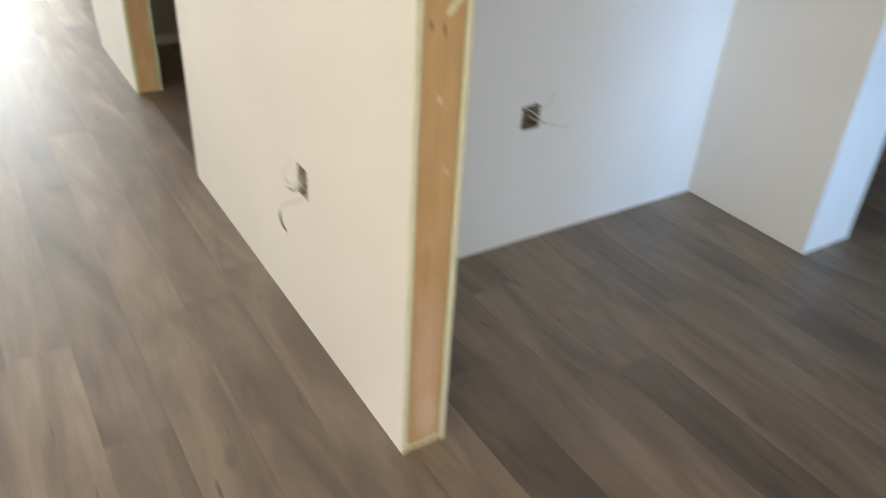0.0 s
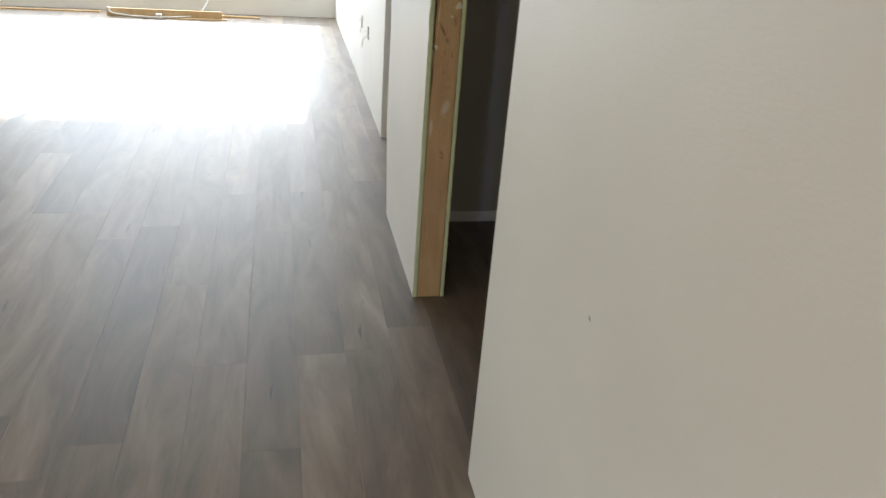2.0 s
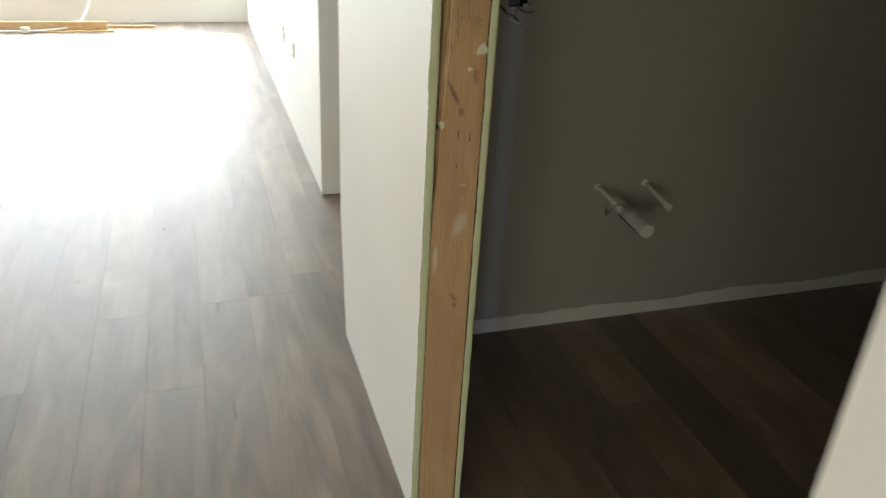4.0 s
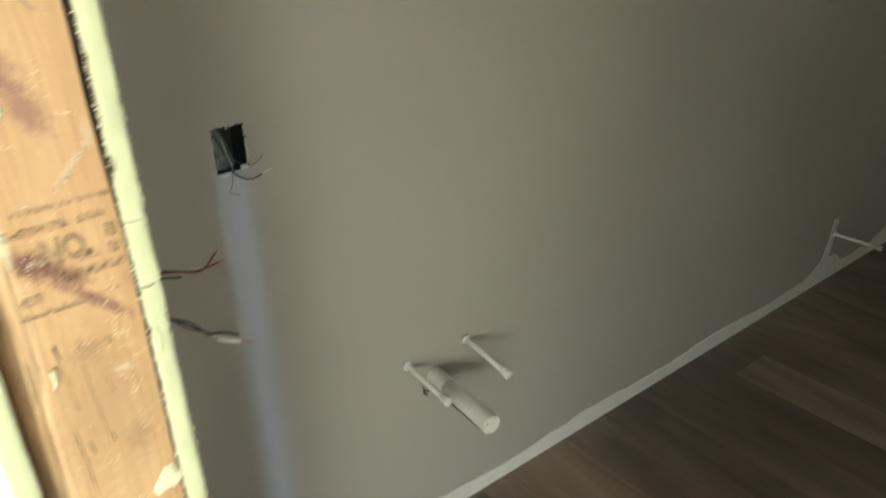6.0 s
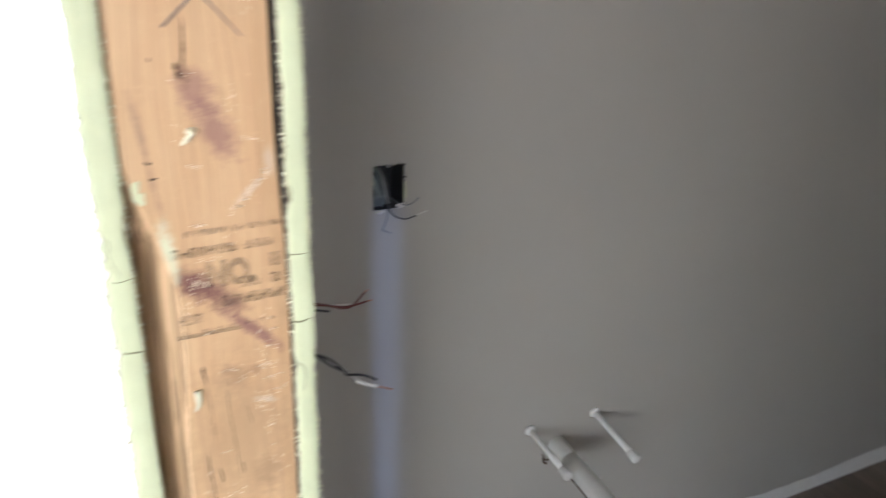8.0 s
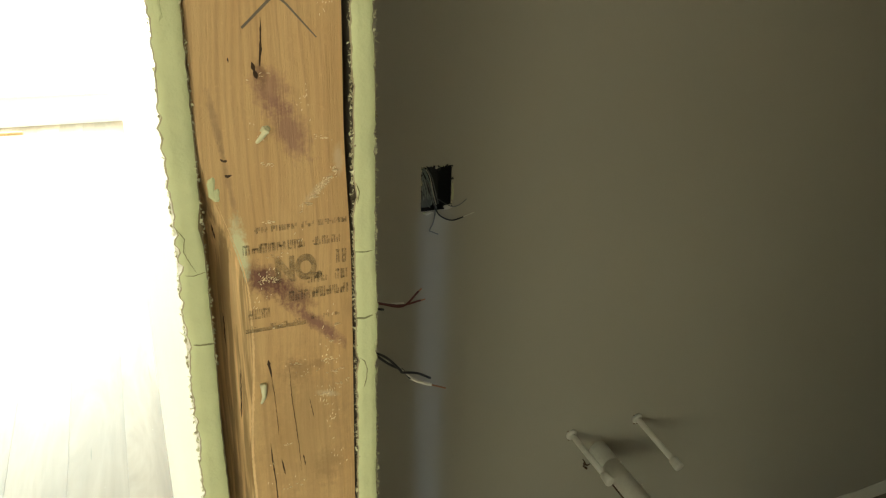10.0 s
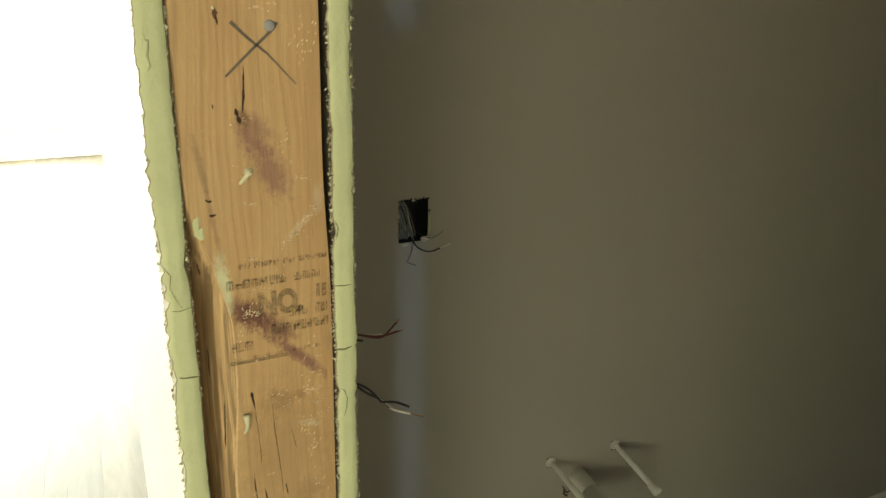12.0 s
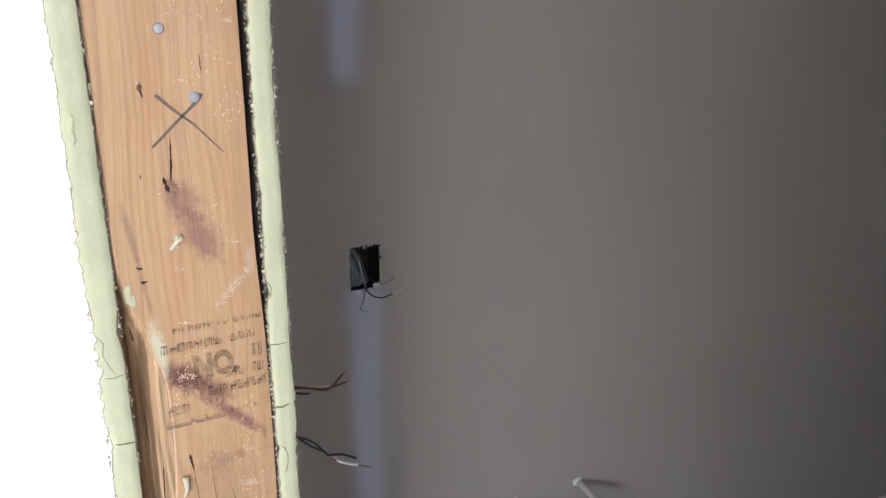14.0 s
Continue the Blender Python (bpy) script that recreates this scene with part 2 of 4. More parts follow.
FIR_A = stud_mat("fir_stud_weathered", (
    (0.050, 1.235, 0.004, 0.022, 0.1, (0.10, 0.05, 0.02), 0.8),
    (0.035, 1.085, 0.004, 0.014, 0.1, (0.10, 0.05, 0.02), 0.8),
    (0.064, 1.075, 0.004, 0.018, 0.1, (0.10, 0.05, 0.02), 0.8),
    (0.060, 0.94, 0.006, 0.016, 0.2, PLASTER, 0.6),
    (0.085, 0.78, 0.005, 0.014, 0.2, PLASTER, 0.4),
    (0.045, 0.55, 0.018, 0.08, 0.0, (0.42, 0.22, 0.10), 0.5),
    # paler and pinker towards the foot
    (0.060, 0.28, 0.055, 0.26, 0.0, (0.62, 0.42, 0.31), 0.55),
    (0.070, 0.10, 0.040, 0.10, 0.0, (0.68, 0.54, 0.44), 0.50),
    (0.088, 1.320, 0.012, 0.030, 0.2, PLASTER, 0.40),
    (0.040, 1.250, 0.008, 0.026, 0.0, PLASTER, 0.40),
), (0.46, 0.28, 0.13), (0.55, 0.36, 0.18))
PLANK, PLANKS = plank_mat("oak_vinyl_plank", True), plank_mat("oak_vinyl_planks", False)
SUBFLOOR = plain("subfloor", (0.05, 0.042, 0.036), 0.9)
PIPE = plain("white_painted_pipe", (0.74, 0.72, 0.66), 0.5, vary=0.09, scale=55.0, relief=0.0022)
COPPER = plain("bare_copper", (0.50, 0.24, 0.14), 0.35, 0.9)
BLACKW = plain("black_insulation", (0.022, 0.022, 0.025), 0.45)
REDW = plain("red_insulation", (0.13, 0.032, 0.026), 0.45)
WHITEW = plain("white_insulation", (0.66, 0.64, 0.58), 0.5)
BOXBROWN = plain("paint_spattered_box", (0.29, 0.24, 0.18), 0.7, vary=0.45, scale=50.0)
GREYW = plain("grey_insulation", (0.20, 0.21, 0.22), 0.5)
# dark blue plastic, its colour lowered for the shade inside the box
BOXBLUE = plain("shaded_blue_box_plastic", (0.013, 0.015, 0.018), 0.55, vary=0.3)
INK = Mat("faded_ink", 0.8)
INK.color((0.135, 0.118, 0.078))
INK.put(INK.b, "Alpha", INK.ramp(INK.noise(190.0, 6, 0.85), ((0.42, 0.46), (0.66, 0.04))))
INK = INK.m
PENCIL = plain("carpenter_pencil", (0.15, 0.12, 0.095), 0.6, vary=0.4, scale=300.0)
SPLIT = plain("dark_split", (0.05, 0.026, 0.014), 0.9)
STEEL = plain("nail_steel", (0.42, 0.43, 0.44), 0.42, 0.85)
RUST = plain("rusty_debris", (0.17, 0.085, 0.045), 0.9, vary=0.4)
TRIMWOOD = stud_mat("pine_lath", (), (0.52, 0.33, 0.16), (0.60, 0.42, 0.23))
FRAME = plain("white_vinyl_frame", (0.80, 0.80, 0.78), 0.4, vary=0.04)
CONCRETE = plain("outdoor_concrete", (0.42, 0.41, 0.39), 0.9, vary=0.2, scale=1.2)
GLASS = Mat("window_glass", 0.0)
GLASS.b.inputs["Transmission Weight"].default_value = 1.0
GLASS.b.inputs["IOR"].default_value = 1.05
GLASS = GLASS.m


# ---- builders ----
def part(name, bm, material, parent=None, label="", smooth=False):
    """Links a bmesh as one mesh object, under a thing or a part when given. material: one or a list."""
    me = bpy.data.meshes.new(name)
    bmesh.ops.recalc_face_normals(bm, faces=bm.faces)
    bm.to_mesh(me)
    bm.free()
    for mt in material if isinstance(material, (list, tuple)) else (material,):
        me.materials.append(mt)
    if smooth:
        me.polygons.foreach_set("use_smooth", [True] * len(me.polygons))
    ob = new(name, me)
    if parent is not None:
        ob.parent = parent
        ob.matrix_parent_inverse = parent.matrix_world.inverted()
    return tagged(ob, label)


def root(name, at=(0, 0, 0), **tags):
    ob = new(name)
    ob.empty_display_size = 0.05
    ob.location = at
    ob.matrix_world = Matrix.Translation(at)
    return tagged(ob, **tags)


ALONG_Y = lambda u, v, w: (w, u, v)
ALONG_X = lambda u, v, w: (u, w, v)
FLAT = lambda u, v, w: (u, v, w)


def slab(u0, u1, v0, v1, w0, w1, to, holes=(), bm=None):
    """A sheet from w0 to w1 thick with rectangular holes (ua, ub, va, vb). Material slots: 0 the w0 face, 1 the w1 face, 2 the edges."""
    bm = bm or bmesh.new()
    us = sorted({u0, u1, *(h[0] for h in holes), *(h[1] for h in holes)})
    vs = sorted({v0, v1, *(h[2] for h in holes), *(h[3] for h in holes)})
    solid = lambda i, j: 0 <= i < len(us) - 1 and 0 <= j < len(vs) - 1 and not any(
        h[0] <= (us[i] + us[i + 1]) / 2 <= h[1] and h[2] <= (vs[j] + vs[j + 1]) / 2 <= h[3] for h in holes)
    made = {}

    def vert(i, j, w):
        if (i, j, w) not in made:
            made[i, j, w] = bm.verts.new(to(us[i], vs[j], w))
        return made[i, j, w]

    for i in range(len(us) - 1):
        for j in range(len(vs) - 1):
            if not solid(i, j):
                continue
            for k, w in enumerate((w0, w1)):
                f = bm.faces.new([vert(i, j, w), vert(i + 1, j, w), vert(i + 1, j + 1, w), vert(i, j + 1, w)])
                f.material_index = k
            for di, dj, a, b in ((-1, 0, (i, j), (i, j + 1)), (1, 0, (i + 1, j), (i + 1, j + 1)), (0, -1, (i, j), (i + 1, j)), (0, 1, (i, j + 1), (i + 1, j + 1))):
                if not solid(i + di, j + dj):
                    f = bm.faces.new([vert(*a, w0), vert(*b, w0), vert(*b, w1), vert(*a, w1)])
                    f.material_index = 2
    return bm


def block(x0, y0, z0, x1, y1, z1, bevel=0.0, bm=None):
    """A box, with its edges taken off when bevel is given."""
    own = bmesh.new()
    bmesh.ops.create_cube(own, size=1)
    for v in own.verts:
        v.co = ((x0, x1)[v.co.x > 0], (y0, y1)[v.co.y > 0], (z0, z1)[v.co.z > 0])
    if bevel:
        bmesh.ops.bevel(own, geom=own.edges[:], offset=bevel, segments=2, affect="EDGES", profile=0.5)
    if bm is None:
        return own
    me = bpy.data.meshes.new("tmp")
    own.to_mesh(me)
    own.free()
    bm.from_mesh(me)
    bpy.data.meshes.remove(me)
    return bm


def spline(points, steps=6):
    """A smooth run of places through the given ones."""
    p = [Vector(q) for q in points]
    p = [p[0] * 2 - p[1], *p, p[-1] * 2 - p[-2]]
    out = []
    for a, b, c, d in zip(p, p[1:], p[2:], p[3:]):
        for s in range(steps):
            t = s / steps
            out.append(0.5 * (2 * b + (c - a) * t + (2 * a - 5 * b + 4 * c - d) * t * t + (3 * b - a - 3 * c + d) * t ** 3))
    return out + [p[-2]]


def tube(points, radius, sides=8, steps=6, bm=None):
    """A closed tube along the places; radius a number or one for each end."""
    bm = bm or bmesh.new()
    path = spline(points, steps)
    r0, r1 = radius if isinstance(radius, tuple) else (radius, radius)
    rings = []
    for i, p in enumerate(path):
        way = (path[min(i + 1, len(path) - 1)] - path[max(i - 1, 0)]).normalized()
        side = way.cross(Vector((0.31, 0.17, 0.93))).normalized()
        up = side.cross(way)
        r = r0 + (r1 - r0) * i / (len(path) - 1)
        rings.append([bm.verts.new(p + r * (math.cos(a) * side + math.sin(a) * up)) for a in (k * math.tau / sides for k in range(sides))])
    for a, b in zip(rings, rings[1:]):
        for k in range(sides):
            bm.faces.new([a[k], a[(k + 1) % sides], b[(k + 1) % sides], b[k]])
    bm.faces.new(rings[0])
    bm.faces.new(rings[-1])
    return bm


def lathe(profile, sides=28):
    """A turned body along -y from rows of (distance, radius); closed at both ends."""
    bm = bmesh.new()
    rings = [[bm.verts.new((r * math.cos(a), -d, r * math.sin(a))) for a in (k * math.tau / sides for k in range(sides))] for d, r in profile]
    for a, b in zip(rings, rings[1:]):
        for k in range(sides):
            bm.faces.new([a[k], a[(k + 1) % sides], b[(k + 1) % sides], b[k]])
    bm.faces.new(rings[0])
    bm.faces.new(rings[-1])
    return bm


def levels(z0, z1):
    """Heights up a broken edge, closer together where it is passed near."""
    out, z = [], z0
    while z < z1 - 1e-6:
        out.append(z)
        z += 0.003 if 1.12 < z < 1.66 else 0.010 if 0.3 < z < 1.9 else 0.05
    return out + [z1]


def wob(a, b, c, size):
    return noise.noise(Vector((a, b, c))) * size


def broken_end(bm, x0, x1, y, deep, z0, z1, seed, ragged_low=0.0, ragged_high=0.0, rough=0.00010, breaks=()):
    """The sawn end of a board at y, facing -y: uneven outline and relief. It joins a sheet that begins at y + deep.
    breaks: (height, reach, low chip, high chip) of places where the end snapped and lost some of its edges."""
    rows = []
    for z in levels(z0, z1):
        a = x0 + wob(z * 14, seed, 0, ragged_low) + wob(z * 170, seed, 3, ragged_low * 0.8)
        b = x1 + wob(z * 14, seed, 9, ragged_high) + wob(z * 170, seed, 5, ragged_high * 0.8)
        for at, reach, low, high in breaks:
            k = max(0.0, 1 - abs(z - at) / reach)
            a, b = a + low * k, b - high * k
        row = [(x0, y + deep), (x0, y + 0.006), (a, y + 0.0012 + wob(z * 60, seed, 1, 0.0012))]
        for k, u in enumerate((0.05, 0.35, 0.65, 0.95), 1):
            row.append((a + (b - a) * u, y + wob(z * 40, k * 0.9, seed, rough * 1.3) + wob(z * 130, k * 2.1, seed, rough)))
        row += [(b, y + 0.0012 + wob(z * 60, seed, 2, 0.0012)), (x1, y + 0.006), (x1, y + deep)]
        rows.append([bm.verts.new((p, q, z)) for p, q in row])
    for r, s in zip(rows, rows[1:]):
        for k in range(len(r) - 1):
            f = bm.faces.new([r[k], r[k + 1], s[k + 1], s[k]])
            f.material_index = 0 if k < 2 else 1 if k > 6 else 3 if breaks and k in (2, 6) else 2
            f.smooth = 3 <= k <= 5
    return bm


def stud_mesh(x0, x1, y, z0, z1, seed, wane=lambda z: (0.0, 0.0), inset=lambda z: 0.0):
    """A two-by-four set flat to the wall's end. wane(z): how far the corner at x0 is missing, across and deep."""
    bm = bmesh.new()
    rows = []
    for z in levels(z0, z1):
        c, d = wane(z)
        xr = x1 - inset(z)
        c, d = max(c + wob(z * 9, seed, 4, 0.0012), 0.0015), max(d, 0.0015)
        row = [(x0, y + 0.038), (x0, y + d)]
        for k in range(1, 6):
            t = k / 6
            row.append((x0 + c * t + wob(z * 25, k * 3, seed, 0.0006), y + d * (1 - t) ** 1.15 + 0.0022 * min(1, d / 0.03) * (1 - t) + wob(z * 7, k * 2, seed, 0.06 * d)))
        for k in range(9):
            row.append((x0 + c + (xr - x0 - c) * k / 8, y + wob(z * 3, k * 0.5, seed, 0.0003) + (0.0012 if k == 8 else 0)))
        row += [(xr, y + 0.003), (xr, y + 0.038)]
        rows.append([bm.verts.new((p, q, z)) for p, q in row])
    for r, s in zip(rows, rows[1:]):
        for k in range(len(r)):
            n = (k + 1) % len(r)
            f = bm.faces.new([r[k], r[n], s[n], s[k]])
            f.material_index = 1 if 1 <= k < 7 else 0
    bm.faces.new(rows[0])
    bm.faces.new(rows[-1])
    return bm


def crumbs(rng, lines, count, size, bm=None):
    """Torn paper and plaster lumps along upright lines (x, y, z0, z1)."""
    bm = bm or bmesh.new()
    for _ in range(count):
        x, y, z0, z1 = rng.choice(lines)
        at = Vector((x + rng.uniform(-0.0008, 0.0008), y + rng.uniform(-0.001, 0.003), rng.uniform(z0, z1)))
        s = size * rng.uniform(0.35, 1.0) ** 1.6
        tip = [bm.verts.new(at + Vector((rng.uniform(-1, 1), rng.uniform(-1, 1), rng.uniform(-1.3, 1.3))) * s) for _ in range(5)]
        for a, b, c in ((0, 1, 2), (0, 2, 3), (0, 3, 1), (4, 1, 2), (4, 2, 3), (4, 3, 1)):
            bm.faces.new([tip[a], tip[b], tip[c]])
    return bm


def stroke(points, width, y, bm=None, lift=0.0006, point=False):
    """A thin drawn or split line on a face that looks to -y, through (x, z) places; width for its start and end.
    point: it wavers and runs out to nothing at both ends, as a split does."""
    bm = bm or bmesh.new()
    w0, w1 = width if isinstance(width, tuple) else (width, width)
    if point:
        lift = min(lift, 0.0002) if w0 < 0.005 else lift
        fine = []
        for (ax, az), (bx, bz) in zip(points, points[1:]):
            n = max(2, int(math.hypot(bx - ax, bz - az) / 0.0016))
            for k in range(n):
                t = k / n
                fine.append((ax + (bx - ax) * t + wob(ax * 900 + k, az * 700, 3, 0.00035), az + (bz - az) * t))
        points = fine + [points[-1]]
    left, right = [], []
    n = len(points)
    for i, (x, z) in enumerate(points):
        ax, az = points[max(i - 1, 0)]
        bx, bz = points[min(i + 1, n - 1)]
        d = math.hypot(bx - ax, bz - az) or 1
        t = i / max(n - 1, 1)
        w = (w0 + (w1 - w0) * t) / 2
        if point:
            w *= min(1.0, 5 * t + 0.08, 5 * (1 - t) + 0.08) * (1 + wob(i * 0.9, x * 300, 8, 0.8))
        nx, nz = -(bz - az) / d * w, (bx - ax) / d * w
        left.append((x + nx, z + nz))
        right.append((x - nx, z - nz))
    front = [[bm.verts.new((x, y - lift, z)) for x, z in side] for side in (left, right)]
    back = [[bm.verts.new((x, y + 0.0006, z)) for x, z in side] for side in (left, right)]
    for i in range(n - 1):
        bm.faces.new([front[0][i], front[0][i + 1], front[1][i + 1], front[1][i]])
        bm.faces.new([front[0][i], front[0][i + 1], back[0][i + 1], back[0][i]])
        bm.faces.new([front[1][i], front[1][i + 1], back[1][i + 1], back[1][i]])
    return bm


def lump(rng, x, y, z, wide, high, thick, bm=None):
    """A flattened irregular blob of plaster stuck to a face that looks to -y."""
    bm = bm or bmesh.new()
    n = 11
    rim, top = [], []
    for k in range(n):
        a = k * math.tau / n
        r = rng.uniform(0.6, 1.15)
        rim.append(bm.verts.new((x + wide * r * math.cos(a), y + 0.0006, z + high * r * math.sin(a))))
        q = r * rng.uniform(0.5, 0.8)
        top.append(bm.verts.new((x + wide * q * math.cos(a), y - thick * rng.uniform(0.5, 1.0), z + high * q * math.sin(a))))
    mid = bm.verts.new((x, y - thick, z))
    for k in range(n):
        m = (k + 1) % n
        bm.faces.new([rim[k], rim[m], top[m], top[k]])
        bm.faces.new([top[k], top[m], mid])
    return bm


# ---- the plan ----
THICK, HIGH = 0.128, 2.44
FAR, SOUTH, WEST, EAST = 8.86, -3.0, -4.2, 4.2
A0, A1, B0, PIPE_Y, B1 = -0.26, 1.47, 2.50, 3.24, 3.336
C0, CX0, CX1 = 4.55, 0.115, 0.245
MID, MID1, BLOCK_X, BLOCK_Y = 0.448, 0.55, 1.80, -0.125

# outer shell
part("wall_north", slab(WEST, EAST, 0, HIGH, FAR, FAR + 0.12, ALONG_X, [(-3.60, 0.02, 0.25, 2.10)]), [CREAM, CREAM, CREAM])["kind"] = "structure"
# x of the slots cut only to trim the added spot into a stripe
SLOT_X = BEAM_FOOT.x - BEAM.x * (PIPE_Y - SOUTH + 0.06)
# made-up openings for the fill lamps, except the side room's window
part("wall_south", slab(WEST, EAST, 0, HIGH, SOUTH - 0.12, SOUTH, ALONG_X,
     [(1.2, 2.3, 0.10, 1.0), (-4.1, -1.9, 0.5, 1.9), (-1.25, -0.45, 0.75, 1.75), (SLOT_X - 0.031, SLOT_X + 0.031, 0.34, 0.765), (SLOT_X - 0.038, SLOT_X + 0.022, 0.895, 1.14)]), [CREAM, CREAM, CREAM])["kind"] = "structure"
# both openings are made up for the west fill lamps
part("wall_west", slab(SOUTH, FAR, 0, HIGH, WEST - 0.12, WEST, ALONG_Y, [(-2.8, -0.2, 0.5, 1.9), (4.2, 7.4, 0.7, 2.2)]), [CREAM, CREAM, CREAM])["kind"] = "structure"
part("wall_east", slab(SOUTH, FAR, 0, HIGH, EAST, EAST + 0.12, ALONG_Y), [CREAM, CREAM, CREAM])["kind"] = "structure"
part("ceiling", slab(WEST - 0.12, EAST + 0.12, SOUTH - 0.12, FAR + 0.12, HIGH, HIGH + 0.1, FLAT), [CEILING, CEILING, CEILING])["kind"] = "structure"
part("ground", slab(-400, 400, -400, 400, -0.42, -0.30, FLAT), [CONCRETE] * 3)["kind"] = "structure"

# glowing sheet past the window, standing in for the bright outdoors
back = Mat("glowing_backdrop", 1.0)
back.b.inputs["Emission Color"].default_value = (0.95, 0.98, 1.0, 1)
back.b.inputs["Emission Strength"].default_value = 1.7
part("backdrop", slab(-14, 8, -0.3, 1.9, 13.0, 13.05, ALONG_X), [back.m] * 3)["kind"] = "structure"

# window in the far wall
win = root("window_1", (-1.79, FAR, 0.25), kind="structure", label="wide white vinyl window with a low sill")
for a, b, c, d in ((-3.60, -3.54, 0.25, 2.10), (-0.04, 0.02, 0.25, 2.10), (-3.54, -0.04, 2.04, 2.10), (-3.54, -0.04, 0.25, 0.30)):
    part("window_frame", block(a, FAR + 0.045, c, b, FAR + 0.105, d, 0.004), FRAME, win)
part("mullion", block(-1.81, FAR + 0.05, 0.30, -1.77, FAR + 0.10, 2.04, 0.004), FRAME, win)
part("window_sill", block(-3.64, FAR - 0.02, 0.235, 0.06, FAR + 0.045, 0.255, 0.004), FRAME, win)
for a, b in ((-3.54, -1.81), (-1.77, -0.04)):
    pane = part("pane", block(a, FAR + 0.072, 0.30, b, FAR + 0.078, 2.04), GLASS, win)
    pane.visible_shadow = False

# end wall of the side room's partition, with its sawn end and stud
wall_a = root("wall_a", (0.064, A0, 0), kind="structure", label="cream drywall partition with its sawn end and stud bare")
OUT_A = (0.287, 0.352, 0.462, 0.552)
bm = slab(A0 + 0.02, A1, 0, HIGH, 0.0, 0.017, ALONG_Y, [OUT_A])
broken_end(bm, 0.0, 0.017, A0, 0.02, 0, HIGH, 11.0, 0.0016, 0.0010)
part("drywall_board", bm, [CREAM, GYPSUM, CREAM_EDGE], wall_a, "cream painted board with a pale crumbling edge")
bm = slab(A0 + 0.02, MID, 0, HIGH, 0.1115, THICK, ALONG_Y)
broken_end(bm, 0.1115, THICK, A0, 0.02, 0, HIGH, 12.0, 0.0010, 0.0014)
part("drywall_board", bm, [GYPSUM, CREAM, CREAM_EDGE], wall_a, "cream painted board with a pale crumbling edge")
part("drywall_board", slab(MID1, A1, 0, HIGH, 0.112, THICK, ALONG_Y), [GYPSUM, GREIGE, GYPSUM], wall_a, "greige painted board")
part("stud", stud_mesh(0.018, 0.1095, A0 + 0.003, 0.0, HIGH, 2.0), [FIR_A, FIR_A], wall_a, "sawn fir stud with knots and plaster smears")
part("stud", block(0.018, A1 - 0.041, 0, 0.1095, A1 - 0.003, HIGH, 0.002), FIR_A, wall_a)
rng = random.Random(5)
part("torn_paper", crumbs(rng, ((0.0, A0, 0.05, 1.7), (THICK, A0, 0.05, 1.7), (0.112, A0, 0.1, 1.6)), 150, 0.0019), CRUMB, wall_a)
part("plaster_smear", stroke([(0.012, 1.170), (0.025, 1.175), (0.044, 1.182)], (0.012, 0.010), A0 + 0.002, lift=0.003, point=True), CRUMB, wall_a)
part("plaster_smear", stroke([(0.066, 1.100), (0.080, 1.115), (0.098, 1.140)], (0.010, 0.013), A0 + 0.002, lift=0.003, point=True), CRUMB, wall_a)

for x, z, w, h in ((0.026, 0.010, 0.014, 0.010), (0.050, 0.008, 0.018, 0.008), (0.078, 0.009, 0.018, 0.009), (0.100, 0.011, 0.010, 0.011)):
    part("plaster_smear", lump(rng, x, A0 + 0.0028, z, w, h, 0.0016), CRUMB, wall_a)
for x, z in ((0.033, 1.466), (0.076, 1.419)):
    knob = part("nail", lathe([(0.0, 0.0045), (0.0010, 0.0045), (0.0018, 0.0036), (0.0020, 0.0004)], 14), STEEL, wall_a, "dull steel nail head")
    knob.matrix_world = Matrix.Translation((x, A0 + 0.0030, z))
speck = part("paint_speck", lump(rng, 0, 0, 0, 0.0022, 0.0055, 0.0012), SPLIT, wall_a, "small dark chip in the paint")
speck.matrix_world = pose(0.0, 0.868, 0.893, 0, 0, -90)

# doorway partition with the bare stud
wall_b = root("wall_b", (0.064, B0, 0), kind="structure", label="short cream drywall partition with a cracked bare stud end")
bm = slab(B0 + 0.02, B1, 0, HIGH, 0.0, 0.0175, ALONG_Y)
bmesh.ops.bisect_plane(bm, geom=bm.verts[:] + bm.edges[:] + bm.faces[:], plane_co=(0, 0, 0.45), plane_no=(0, 0, 1))
for v in bm.verts:  # the board's far end bows off the wall above its foot
    if v.co.y > B1 - 0.01 and v.co.x < 0.01:
        v.co.x -= 0.002 if v.co.z < 0.1 else 0.017
broken_end(bm, 0.0, 0.0175, B0, 0.02, 0, HIGH, 21.0, 0.0034, 0.0010, 0.00022, ((1.318, 0.022, 0.0038, 0.0), (1.400, 0.012, 0.0, 0.0022), (1.375, 0.010, 0.0018, 0.0), (1.245, 0.012, 0.0015, 0.0), (1.555, 0.010, 0.0012, 0.0)))
part("drywall_board", bm, [CREAM, FACE_PAPER, GYPSUM, FACE_PAPER], wall_b, "cream painted board with a pale green ragged edge")
bm = slab(B0 + 0.02, PIPE_Y, 0, HIGH, 0.1125, THICK, ALONG_Y)
broken_end(bm, 0.1125, THICK, B0, 0.02, 0, HIGH, 22.0, 0.0020, 0.0022, 0.00022, ((1.410, 0.016, 0.0026, 0.0), (1.319, 0.010, 0.0012, 0.0010), (1.285, 0.008, 0.0016, 0.0), (1.48, 0.010, 0.0010, 0.0)))
part("drywall_board", bm, [SHADED_BACK_PAPER, GREIGE, GYPSUM, FACE_PAPER], wall_b, "greige painted board with a pale green ragged edge")


def ease(z, a, b):
    t = min(max((z - a) / (b - a), 0), 1)
    return t * t * (3 - 2 * t)


